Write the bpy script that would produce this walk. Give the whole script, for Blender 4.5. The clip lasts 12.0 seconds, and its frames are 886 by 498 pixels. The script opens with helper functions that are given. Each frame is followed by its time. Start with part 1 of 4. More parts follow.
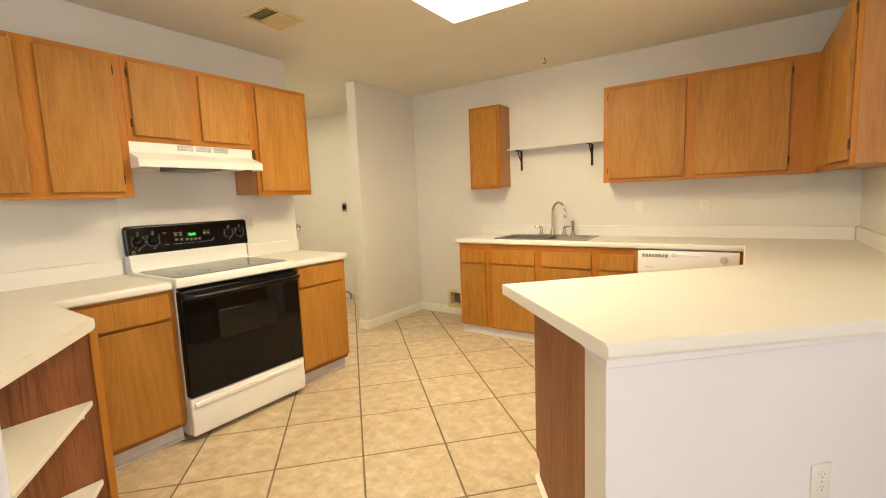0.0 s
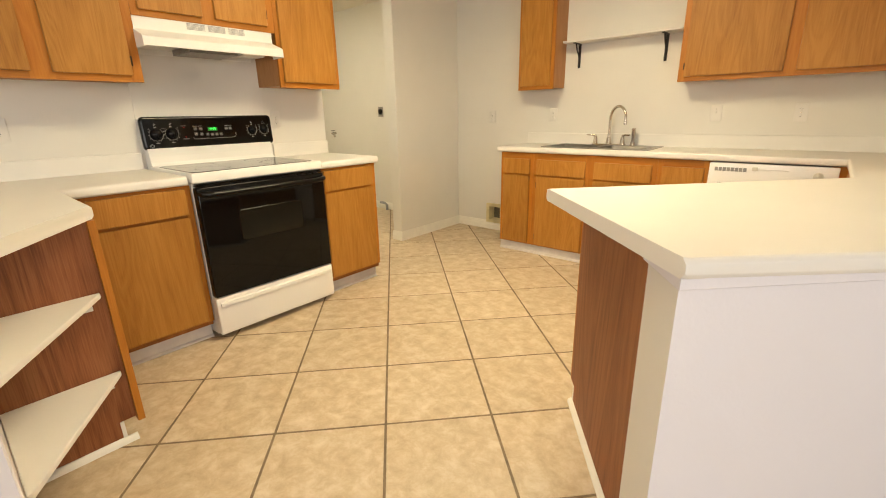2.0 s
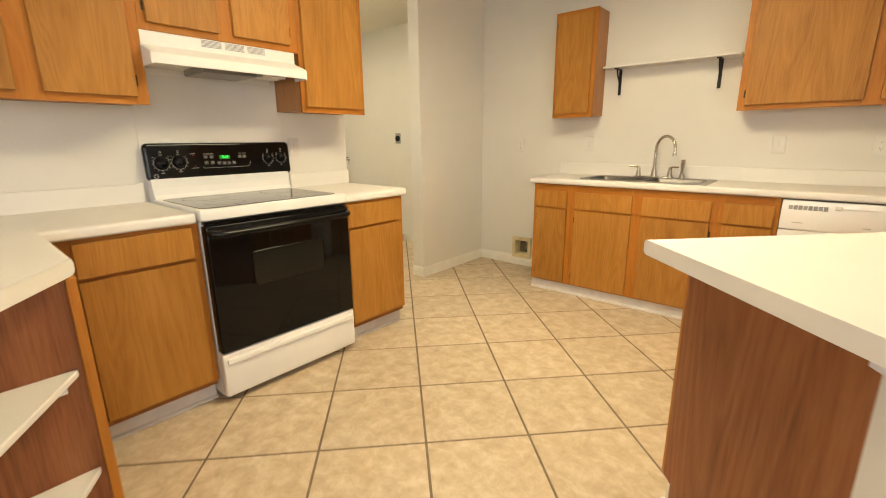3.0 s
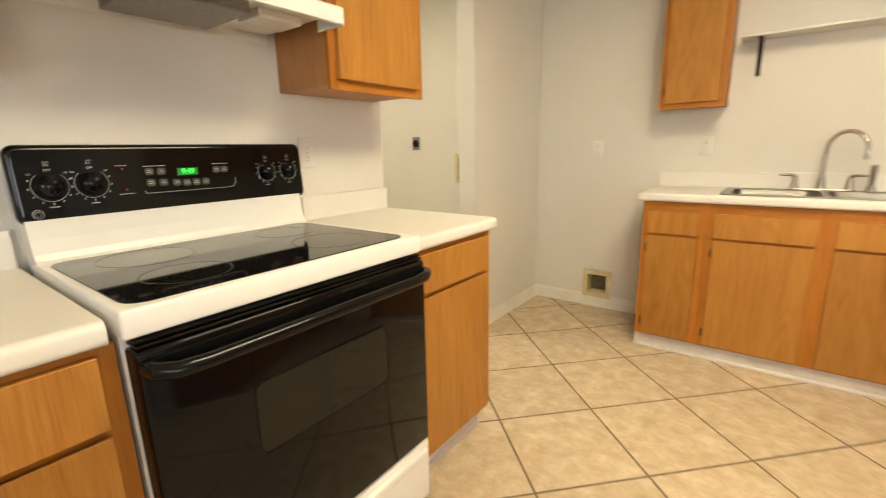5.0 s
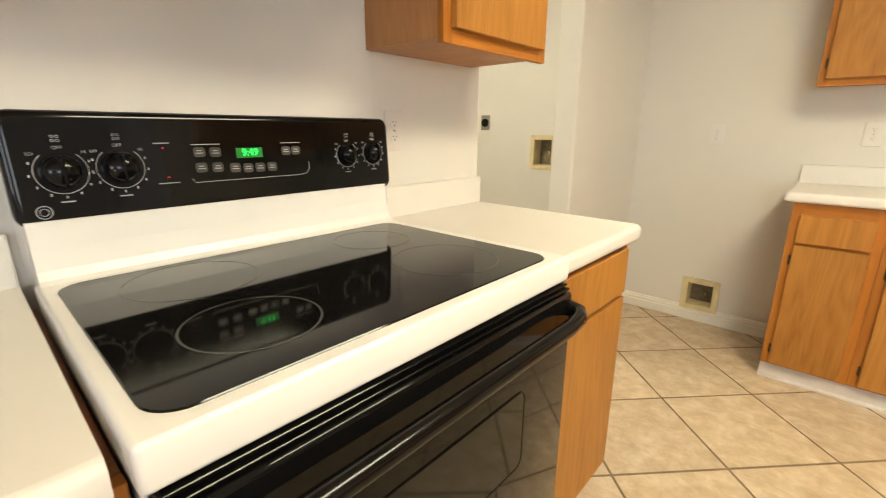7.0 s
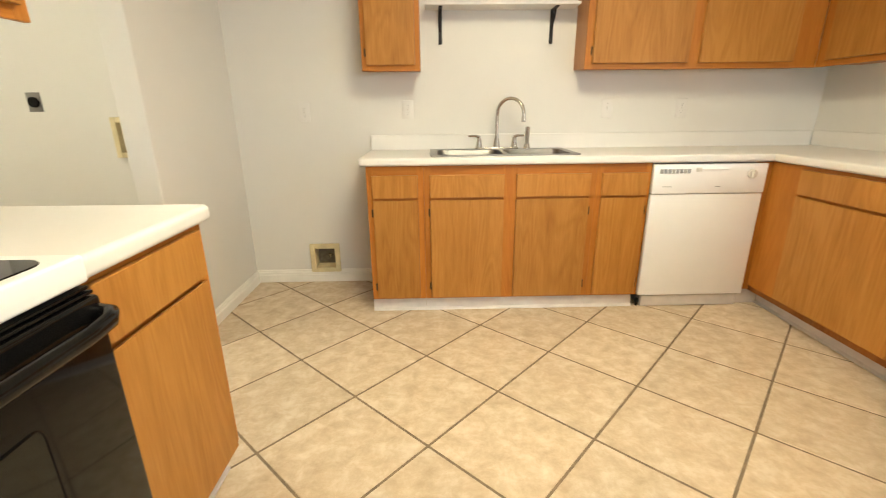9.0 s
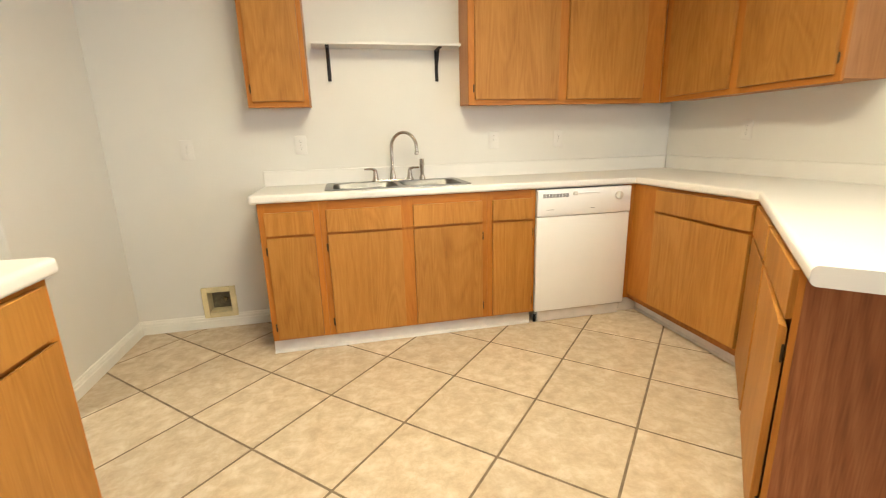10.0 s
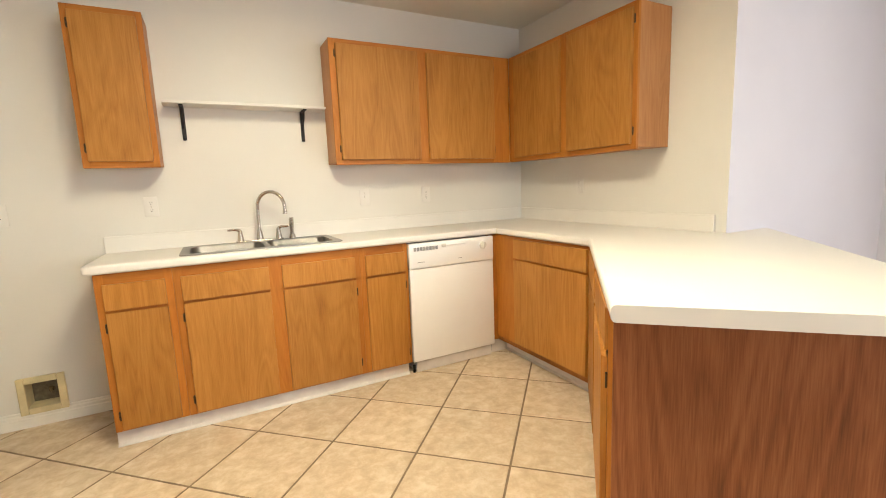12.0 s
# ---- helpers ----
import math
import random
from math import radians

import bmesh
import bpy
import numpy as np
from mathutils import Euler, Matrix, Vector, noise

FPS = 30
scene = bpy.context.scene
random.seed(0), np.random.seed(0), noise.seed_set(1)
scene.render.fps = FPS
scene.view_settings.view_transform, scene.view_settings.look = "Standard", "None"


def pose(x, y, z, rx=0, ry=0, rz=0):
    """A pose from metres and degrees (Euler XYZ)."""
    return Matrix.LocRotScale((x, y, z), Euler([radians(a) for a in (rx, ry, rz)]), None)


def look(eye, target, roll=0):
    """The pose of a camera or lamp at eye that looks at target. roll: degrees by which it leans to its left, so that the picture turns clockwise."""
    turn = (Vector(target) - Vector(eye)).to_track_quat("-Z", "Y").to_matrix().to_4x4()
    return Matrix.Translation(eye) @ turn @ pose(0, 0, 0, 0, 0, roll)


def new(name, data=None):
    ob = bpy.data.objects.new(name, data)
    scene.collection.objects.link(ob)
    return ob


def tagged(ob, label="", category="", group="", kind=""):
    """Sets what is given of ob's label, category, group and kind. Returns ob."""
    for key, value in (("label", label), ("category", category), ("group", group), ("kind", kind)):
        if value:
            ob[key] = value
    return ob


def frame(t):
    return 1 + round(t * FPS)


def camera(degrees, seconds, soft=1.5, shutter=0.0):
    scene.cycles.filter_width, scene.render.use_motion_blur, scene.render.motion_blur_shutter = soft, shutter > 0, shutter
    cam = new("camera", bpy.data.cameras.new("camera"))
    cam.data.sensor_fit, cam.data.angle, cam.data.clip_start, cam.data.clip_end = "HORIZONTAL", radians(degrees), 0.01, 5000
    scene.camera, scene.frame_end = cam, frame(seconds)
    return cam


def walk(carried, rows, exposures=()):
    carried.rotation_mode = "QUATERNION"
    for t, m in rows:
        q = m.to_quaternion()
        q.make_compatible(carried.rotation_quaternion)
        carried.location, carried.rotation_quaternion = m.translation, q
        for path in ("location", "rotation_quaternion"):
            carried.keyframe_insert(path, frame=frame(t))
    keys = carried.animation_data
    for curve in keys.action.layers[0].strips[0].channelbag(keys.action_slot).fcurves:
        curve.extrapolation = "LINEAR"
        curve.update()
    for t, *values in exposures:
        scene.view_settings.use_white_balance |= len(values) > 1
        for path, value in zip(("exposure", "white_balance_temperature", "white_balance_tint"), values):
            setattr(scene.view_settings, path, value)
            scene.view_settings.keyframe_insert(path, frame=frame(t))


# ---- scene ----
cam = camera(90.7, 12.0, soft=1.0, shutter=0.3)
PATH = [
    (0, (-0.185, 0.316, 1.314), (-1.311, 1.952, 1.083), -2.2),
    (0.5, (-0.203, 0.334, 1.288), (-1.355, 1.934, 0.957), -1.4),
    (1, (-0.225, 0.387, 1.248), (-1.396, 1.939, 0.778), -0.8),
    (1.5, (-0.26, 0.467, 1.209), (-1.461, 1.957, 0.627), -1.3),
    (2, (-0.302, 0.54, 1.197), (-1.54, 1.996, 0.609), -1.1),
    (2.5, (-0.425, 0.602, 1.204), (-1.726, 2.004, 0.622), -1.4),
    (3, (-0.693, 0.675, 1.218), (-1.954, 2.151, 0.735), -0.5),
    (3.2, (-0.813, 0.725, 1.223), (-2.023, 2.248, 0.758), -0.5),
    (4.8, (-1.747, 1.145, 1.196), (-2.835, 2.767, 0.767), -1.9),
    (5, (-1.858, 1.195, 1.184), (-3.036, 2.75, 0.74), -1.2),
    (5.5, (-2.095, 1.304, 1.182), (-3.465, 2.688, 0.727), -0.3),
    (6, (-2.232, 1.335, 1.183), (-3.644, 2.665, 0.699), 0.1),
    (6.5, (-2.305, 1.352, 1.191), (-3.697, 2.697, 0.688), 0.0),
    (6.7, (-2.308, 1.351, 1.189), (-3.681, 2.713, 0.681), 0.2),
    (8.3, (-2.14, 1.434, 1.176), (-2.522, 3.293, 0.543), -0.7),
    (8.5, (-2.108, 1.432, 1.17), (-2.334, 3.319, 0.548), -0.7),
    (9, (-2.066, 1.431, 1.171), (-2.028, 3.336, 0.564), -0.6),
    (9.5, (-2.01, 1.419, 1.176), (-1.748, 3.319, 0.607), -1.1),
    (10, (-1.971, 1.394, 1.188), (-1.557, 3.288, 0.699), -1.6),
    (10.5, (-1.936, 1.374, 1.197), (-1.349, 3.232, 0.745), -1.9),
    (11, (-1.908, 1.352, 1.206), (-1.173, 3.169, 0.805), -2.1),
    (11.5, (-1.905, 1.334, 1.221), (-1.052, 3.113, 0.898), -2.2),
    (12, (-1.907, 1.32, 1.227), (-0.995, 3.077, 0.941), -2.3),
]
walk(cam, [(t, look(eye, target, roll)) for t, eye, target, roll in PATH], [(0, 0.0, 7150, 5), (3.0, -0.06, 7000, 5), (6.0, 0.08, 6600, 5), (9.0, 0.2, 6050, 3), (12.0, 0.24, 6050, 6)])

# world: daylight outside the unseen dining-room windows
world = bpy.data.worlds.new("sky")
scene.world = world
world.use_nodes = True
wn = world.node_tree.nodes
sky = wn.new("ShaderNodeTexSky")
sky.sky_type, sky.sun_disc, sky.sun_elevation, sky.sun_rotation = "NISHITA", False, radians(40), radians(200)
wn["Background"].inputs[1].default_value = 0.1
world.node_tree.links.new(sky.outputs[0], wn["Background"].inputs[0])
PANEL_POWER = 31.0
WINDOW_POWER = 52.0
UTILITY_POWER = 112.0

# plan, metres
WX, WY, RX, DX, CEIL = -3.335, 4.40, 0.48, 2.4, 2.48
BACK_Y, UT_X, UT_Y0, WIN_Y = -2.6, -6.1, 2.3, -0.3
CT = 0.922

# ---------------------------------------------------------------- materials
def mat(name, color, rough=0.5, metal=0.0, vary=0.06, scale=6.0, bump=0.0, bscale=200.0, coat=0.0, spec=0.5):
    m = bpy.data.materials.new(name)
    m.use_nodes = True
    nt = m.node_tree
    n, l = nt.nodes, nt.links
    b = n["Principled BSDF"]
    b.inputs["Roughness"].default_value = rough
    b.inputs["Metallic"].default_value = metal
    b.inputs["Coat Weight"].default_value = coat
    b.inputs["Coat Roughness"].default_value = 0.05
    b.inputs["Specular IOR Level"].default_value = spec
    tc = n.new("ShaderNodeTexCoord")
    big = n.new("ShaderNodeTexNoise")
    big.inputs["Scale"].default_value, big.inputs["Detail"].default_value = scale, 5
    l.new(tc.outputs["Object"], big.inputs["Vector"])
    ramp = n.new("ShaderNodeValToRGB")
    ramp.color_ramp.elements[0].position, ramp.color_ramp.elements[1].position = 0.3, 0.7
    lo = [c * (1 - vary) for c in color]
    hi = [min(1, c * (1 + vary)) for c in color]
    ramp.color_ramp.elements[0].color, ramp.color_ramp.elements[1].color = (*lo, 1), (*hi, 1)
    l.new(big.outputs[0], ramp.inputs[0])
    l.new(ramp.outputs[0], b.inputs["Base Color"])
    rr = n.new("ShaderNodeMapRange")
    rr.inputs[3].default_value, rr.inputs[4].default_value = max(0.02, rough * 0.85), min(1, rough * 1.15)
    l.new(big.outputs[0], rr.inputs[0])
    l.new(rr.outputs[0], b.inputs["Roughness"])
    if bump:
        fine = n.new("ShaderNodeTexNoise")
        fine.inputs["Scale"].default_value, fine.inputs["Detail"].default_value = bscale, 3
        l.new(tc.outputs["Object"], fine.inputs["Vector"])
        bp = n.new("ShaderNodeBump")
        bp.inputs["Strength"].default_value, bp.inputs["Distance"].default_value = bump, 0.002
        l.new(fine.outputs[0], bp.inputs["Height"])
        l.new(bp.outputs[0], b.inputs["Normal"])
    return m


def wood(name, dark, mid, light, along="z", rough=0.48, contrast=1.0, rings=5.5):
    """Oak: long cathedral grain, fine pores and broad tone changes."""
    m = bpy.data.materials.new(name)
    m.use_nodes = True
    nt = m.node_tree
    n, l = nt.nodes, nt.links
    b = n["Principled BSDF"]
    b.inputs["Roughness"].default_value = rough
    b.inputs["Specular IOR Level"].default_value = 0.3
    tc = n.new("ShaderNodeTexCoord")
    oi = n.new("ShaderNodeObjectInfo")
    off = n.new("ShaderNodeVectorMath")
    off.operation = "SCALE"
    off.inputs[0].default_value = (7.3, 3.1, 5.7)
    l.new(oi.outputs["Random"], off.inputs["Scale"])
    add = n.new("ShaderNodeVectorMath")
    l.new(tc.outputs["Object"], add.inputs[0])
    l.new(off.outputs[0], add.inputs[1])

    def stretched(a, c):
        mp = n.new("ShaderNodeMapping")
        mp.inputs["Scale"].default_value = (a, a, c) if along == "z" else (c, a, a)
        l.new(add.outputs[0], mp.inputs["Vector"])
        return mp

    ring = n.new("ShaderNodeTexNoise")
    ring.inputs["Scale"].default_value, ring.inputs["Detail"].default_value, ring.inputs["Distortion"].default_value = 1, 2.5, 0.9
    l.new(stretched(rings, 0.13 * rings).outputs[0], ring.inputs["Vector"])
    mul = n.new("ShaderNodeMath")
    mul.operation = "MULTIPLY"
    mul.inputs[1].default_value = 11.0
    l.new(ring.outputs[0], mul.inputs[0])
    fr = n.new("ShaderNodeMath")
    fr.operation = "PINGPONG"
    fr.inputs[1].default_value = 0.5
    l.new(mul.outputs[0], fr.inputs[0])
    pore = n.new("ShaderNodeTexNoise")
    pore.inputs["Scale"].default_value, pore.inputs["Detail"].default_value = 1, 4
    l.new(stretched(260, 9).outputs[0], pore.inputs["Vector"])
    tone = n.new("ShaderNodeTexNoise")
    tone.inputs["Scale"].default_value, tone.inputs["Detail"].default_value = 1, 3
    l.new(stretched(9, 1.7).outputs[0], tone.inputs["Vector"])
    s1 = n.new("ShaderNodeMath")
    s1.operation = "MULTIPLY_ADD"
    s1.inputs[1].default_value = 0.55 * contrast
    l.new(fr.outputs[0], s1.inputs[0])
    s2 = n.new("ShaderNodeMath")
    s2.operation = "MULTIPLY_ADD"
    s2.inputs[1].default_value = 0.9 * contrast
    s2.inputs[2].default_value = 0.22 - 0.58 * contrast
    l.new(pore.outputs[0], s2.inputs[0])
    s3 = n.new("ShaderNodeMath")
    s3.operation = "MULTIPLY_ADD"
    s3.inputs[1].default_value = 0.8
    l.new(tone.outputs[0], s3.inputs[0])
    l.new(s2.outputs[0], s3.inputs[2])
    l.new(s3.outputs[0], s1.inputs[2])
    ramp = n.new("ShaderNodeValToRGB")
    e = ramp.color_ramp.elements
    e[0].position, e[0].color = 0.15, (*dark, 1)
    e[1].position, e[1].color = 0.85, (*light, 1)
    x = e.new(0.5)
    x.color = (*mid, 1)
    l.new(s1.outputs[0], ramp.inputs[0])
    hsv = n.new("ShaderNodeHueSaturation")
    mr = n.new("ShaderNodeMapRange")
    mr.inputs[3].default_value, mr.inputs[4].default_value = 0.9, 1.07
    l.new(oi.outputs["Random"], mr.inputs[0])
    l.new(mr.outputs[0], hsv.inputs["Value"])
    l.new(ramp.outputs[0], hsv.inputs["Color"])
    l.new(hsv.outputs[0], b.inputs["Base Color"])
    bp = n.new("ShaderNodeBump")
    bp.inputs["Strength"].default_value, bp.inputs["Distance"].default_value = 0.12, 0.001
    l.new(pore.outputs[0], bp.inputs["Height"])
    l.new(bp.outputs[0], b.inputs["Normal"])
    return m


def tile_mat():
    """Glazed beige floor tile, clouded in two scales, each tile a little different."""
    m = bpy.data.materials.new("beige_glazed_tile")
    m.use_nodes = True
    nt = m.node_tree
    n, l = nt.nodes, nt.links
    b = n["Principled BSDF"]
    geo = n.new("ShaderNodeNewGeometry")
    oi = n.new("ShaderNodeObjectInfo")
    off = n.new("ShaderNodeVectorMath")
    off.operation = "SCALE"
    off.inputs[0].default_value = (31.0, 17.0, 0.0)
    l.new(oi.outputs["Random"], off.inputs["Scale"])
    add = n.new("ShaderNodeVectorMath")
    l.new(geo.outputs["Position"], add.inputs[0])
    l.new(off.outputs[0], add.inputs[1])
    cloud = n.new("ShaderNodeTexNoise")
    cloud.inputs["Scale"].default_value, cloud.inputs["Detail"].default_value, cloud.inputs["Distortion"].default_value = 13, 9, 0.25
    cloud.inputs["Roughness"].default_value = 0.66
    l.new(add.outputs[0], cloud.inputs["Vector"])
    ramp = n.new("ShaderNodeValToRGB")
    e = ramp.color_ramp.elements
    e[0].position, e[0].color = 0.33, (0.445, 0.334, 0.212, 1)
    e[1].position, e[1].color = 0.68, (0.665, 0.562, 0.428, 1)
    x = e.new(0.5)
    x.color = (0.552, 0.434, 0.294, 1)
    l.new(cloud.outputs[0], ramp.inputs[0])
    hsv = n.new("ShaderNodeHueSaturation")
    mr = n.new("ShaderNodeMapRange")
    mr.inputs[3].default_value, mr.inputs[4].default_value = 0.93, 1.05
    l.new(oi.outputs["Random"], mr.inputs[0])
    l.new(mr.outputs[0], hsv.inputs["Value"])
    l.new(ramp.outputs[0], hsv.inputs["Color"])
    l.new(hsv.outputs[0], b.inputs["Base Color"])
    rr = n.new("ShaderNodeMapRange")
    rr.inputs[3].default_value, rr.inputs[4].default_value = 0.38, 0.58
    l.new(cloud.outputs[0], rr.inputs[0])
    l.new(rr.outputs[0], b.inputs["Roughness"])
    bp = n.new("ShaderNodeBump")
    bp.inputs["Strength"].default_value, bp.inputs["Distance"].default_value = 0.15, 0.003
    l.new(cloud.outputs[0], bp.inputs["Height"])
    l.new(bp.outputs[0], b.inputs["Normal"])
    return m


def glow(name, color, strength):
    m = bpy.data.materials.new(name)
    m.use_nodes = True
    b = m.node_tree.nodes["Principled BSDF"]
    b.inputs["Base Color"].default_value = (*color, 1)
    b.inputs["Emission Color"].default_value = (*color, 1)
    b.inputs["Emission Strength"].default_value = strength
    return m


M_WALL = mat("kitchen_wall_paint", (0.70, 0.672, 0.615), 0.6, vary=0.02, scale=2.5, bump=0.25, bscale=90)
M_DINE = mat("dining_wall_paint", (0.725, 0.695, 0.722), 0.6, vary=0.02, scale=2.5, bump=0.25, bscale=90)
M_CEIL = mat("ceiling_paint", (0.75, 0.71, 0.61), 0.8, vary=0.03, scale=2, bump=0.4, bscale=60)
M_TRIM = mat("white_trim_paint", (0.80, 0.77, 0.70), 0.4, vary=0.04, scale=9)
M_KICK = mat("white_toe_kick", (0.64, 0.60, 0.57), 0.45, vary=0.07, scale=14)
M_LAM = mat("cream_laminate", (0.745, 0.712, 0.66), 0.45, vary=0.02, scale=5)
M_OAK = wood("oak_door_veneer", (0.245, 0.096, 0.014), (0.37, 0.157, 0.027), (0.455, 0.210, 0.043), contrast=0.8)
M_FRAME = wood("oak_face_frame", (0.27, 0.086, 0.010), (0.385, 0.136, 0.016), (0.46, 0.179, 0.026), contrast=0.7)
M_RAIL = wood("oak_face_rail", (0.27, 0.086, 0.010), (0.385, 0.136, 0.016), (0.46, 0.179, 0.026), along="x", contrast=0.7)
M_PANEL = wood("oak_print_panel", (0.125, 0.038, 0.013), (0.238, 0.078, 0.027), (0.330, 0.124, 0.047), contrast=1.0, rough=0.5, rings=3.6)
M_INSIDE = wood("cabinet_carcass", (0.20, 0.07, 0.014), (0.29, 0.105, 0.022), (0.36, 0.14, 0.034))
M_SIDE = wood("oak_veneer_side", (0.30, 0.125, 0.038), (0.42, 0.190, 0.068), (0.50, 0.245, 0.095), contrast=0.6)
M_TILE = tile_mat()
M_GROUT = mat("brown_grout", (0.200, 0.145, 0.090), 0.9, vary=0.25, scale=20, bump=0.5, bscale=300)
M_ENAMEL = mat("white_enamel", (0.82, 0.80, 0.76), 0.32, vary=0.015, scale=3)
M_DWHITE = mat("white_dishwasher_enamel", (0.885, 0.88, 0.88), 0.3, vary=0.02, scale=4)
M_BLACK = mat("black_enamel", (0.005, 0.0046, 0.0042), 0.06, vary=0.2, scale=4, spec=0.22)
M_GLASS = mat("black_ceramic_glass", (0.006, 0.0055, 0.005), 0.05, vary=0.2, scale=4, spec=0.28)
M_OVENWIN = mat("oven_window_glass", (0.011, 0.0105, 0.008), 0.06, vary=0.15, scale=5, spec=0.25)
M_CTRL = mat("black_panel_gloss", (0.005, 0.0046, 0.0042), 0.08, vary=0.2, scale=4, spec=0.28)
M_BPLAST = mat("black_plastic", (0.0045, 0.0042, 0.004), 0.16, vary=0.2, scale=9, spec=0.25)
M_RING = mat("burner_ring_print", (0.07, 0.068, 0.065), 0.2, vary=0.05)
M_STEEL = mat("brushed_stainless", (0.30, 0.285, 0.265), 0.4, 1.0, vary=0.06, scale=30)
M_NICKEL = mat("brushed_nickel", (0.52, 0.48, 0.42), 0.25, 1.0, vary=0.06, scale=20)
M_HINGE = mat("dark_bronze_hinge", (0.075, 0.045, 0.02), 0.45, 0.7, vary=0.3, scale=60)
M_IRON = mat("black_iron_bracket", (0.018, 0.014, 0.012), 0.5, 0.4, vary=0.3, scale=40)
M_PLAST = mat("white_plastic", (0.72, 0.69, 0.64), 0.35, vary=0.02)
M_BEIGE = mat("beige_plastic", (0.66, 0.56, 0.32), 0.5, vary=0.12, scale=15)
M_DARK = mat("dark_void", (0.03, 0.026, 0.022), 0.8, vary=0.3, scale=20)
# mottled dark brown that carries the shade inside recesses
M_BOXIN = mat("recess_shade_brown", (0.17, 0.14, 0.085), 0.7, vary=0.35, scale=40)
M_GREY = mat("grey_plastic", (0.30, 0.30, 0.31), 0.4, vary=0.1)
M_PAD = mat("touch_pad_print", (0.050, 0.047, 0.042), 0.5, vary=0.1)
M_PRINT = mat("white_print", (0.36, 0.35, 0.33), 0.5, vary=0.05)
M_MESH = mat("grease_filter", (0.28, 0.26, 0.23), 0.4, 0.8, vary=0.3, scale=150)
M_SPLASH = mat("white_wall_panel", (0.72, 0.69, 0.64), 0.35, vary=0.03, scale=3)
M_GREEN = glow("green_display", (0.03, 0.9, 0.1), 2.2)
M_RED = glow("red_indicator", (0.7, 0.02, 0.015), 0.5)
M_LIGHT = glow("lit_acrylic_diffuser", (1.0, 0.87, 0.63), PANEL_POWER)


# ---------------------------------------------------------------- mesh helpers
def box(bm, x0, x1, y0, y1, z0, z1, bevel=0.0, seg=1, m=None):
    ret = bmesh.ops.create_cube(bm, size=1.0, matrix=Matrix.LocRotScale(((x0 + x1) / 2, (y0 + y1) / 2, (z0 + z1) / 2), None, (abs(x1 - x0), abs(y1 - y0), abs(z1 - z0))))
    vs = ret["verts"]
    if bevel:
        es = list({e for v in vs for e in v.link_edges})
        r = bmesh.ops.bevel(bm, geom=es, offset=bevel, segments=seg, affect="EDGES", profile=0.5)
        vs = [v for v in r["verts"]]
    if m is not None:
        bmesh.ops.transform(bm, matrix=m, verts=vs)
    return bm


def B(*a, **k):
    return box(bmesh.new(), *a, **k)


def cyl(bm, r0, r1, depth, m, seg=20):
    """A cylinder or cone along local z from 0 to depth."""
    bmesh.ops.create_cone(bm, cap_ends=True, segments=seg, radius1=r0, radius2=r1, depth=depth, matrix=m @ Matrix.Translation((0, 0, depth / 2)))
    return bm


def tube(bm, pts, r, seg=10):
    pts = [Vector(p) for p in pts]
    rad = r if isinstance(r, (list, tuple)) else [r] * len(pts)
    rings = []
    side = None
    for i, p in enumerate(pts):
        d = (pts[min(i + 1, len(pts) - 1)] - pts[max(i - 1, 0)]).normalized()
        if side is None:
            side = d.orthogonal().normalized()
        side = (side - d * side.dot(d)).normalized()
        up = d.cross(side)
        rings.append([bm.verts.new(p + rad[i] * (math.cos(2 * math.pi * k / seg) * side + math.sin(2 * math.pi * k / seg) * up)) for k in range(seg)])
    for a, b in zip(rings, rings[1:]):
        for k in range(seg):
            bm.faces.new((a[k], a[(k + 1) % seg], b[(k + 1) % seg], b[k]))
    bm.faces.new(rings[0][::-1])
    bm.faces.new(rings[-1])
    return bm


def prism(bm, pts, z0, z1, holes=(), bevel=0.0, seg=2, flat=()):
    """An upright block over an outline, with holes; bevel rounds its level edges but those along the flat sides."""
    def cut(e):
        for p, q in flat:
            d = Vector((q[0] - p[0], q[1] - p[1])).normalized()
            if all(abs((v.co.x - p[0]) * d.y - (v.co.y - p[1]) * d.x) < 0.002 for v in e.verts):
                return True
        return False

    loops = []
    for loop in (pts, *holes):
        vs = [bm.verts.new((x, y, z0)) for x, y in loop]
        loops += [bm.edges.new((vs[i], vs[(i + 1) % len(vs)])) for i in range(len(vs))]
    if holes:
        fs = [f for f in bmesh.ops.triangle_fill(bm, edges=loops, use_beauty=True)["geom"] if isinstance(f, bmesh.types.BMFace)]
    else:
        fs = [bm.faces.new([e.verts[0] for e in loops])]
    ext = bmesh.ops.extrude_face_region(bm, geom=fs)["geom"]
    bmesh.ops.translate(bm, vec=(0, 0, z1 - z0), verts=[v for v in ext if isinstance(v, bmesh.types.BMVert)])
    bmesh.ops.recalc_face_normals(bm, faces=bm.faces)
    if bevel:
        bm.edges.ensure_lookup_table()
        es = [e for e in bm.edges if len(e.link_faces) == 2 and e.calc_face_angle() > 0.6 and abs(e.verts[0].co.z - e.verts[1].co.z) < 1e-5 and not cut(e)]
        bmesh.ops.bevel(bm, geom=es, offset=bevel, segments=seg, affect="EDGES", profile=0.5)
    return bm


def strip(bm, profile, x0, x1):
    """A moulding along local x: profile is a list of (y, z)."""
    a = [bm.verts.new((x0, y, z)) for y, z in profile]
    b = [bm.verts.new((x1, y, z)) for y, z in profile]
    n = len(profile)
    for i in range(n):
        bm.faces.new((a[i], b[i], b[(i + 1) % n], a[(i + 1) % n]))
    bm.faces.new(a[::-1])
    bm.faces.new(b)
    bmesh.ops.recalc_face_normals(bm, faces=bm.faces)
    return bm


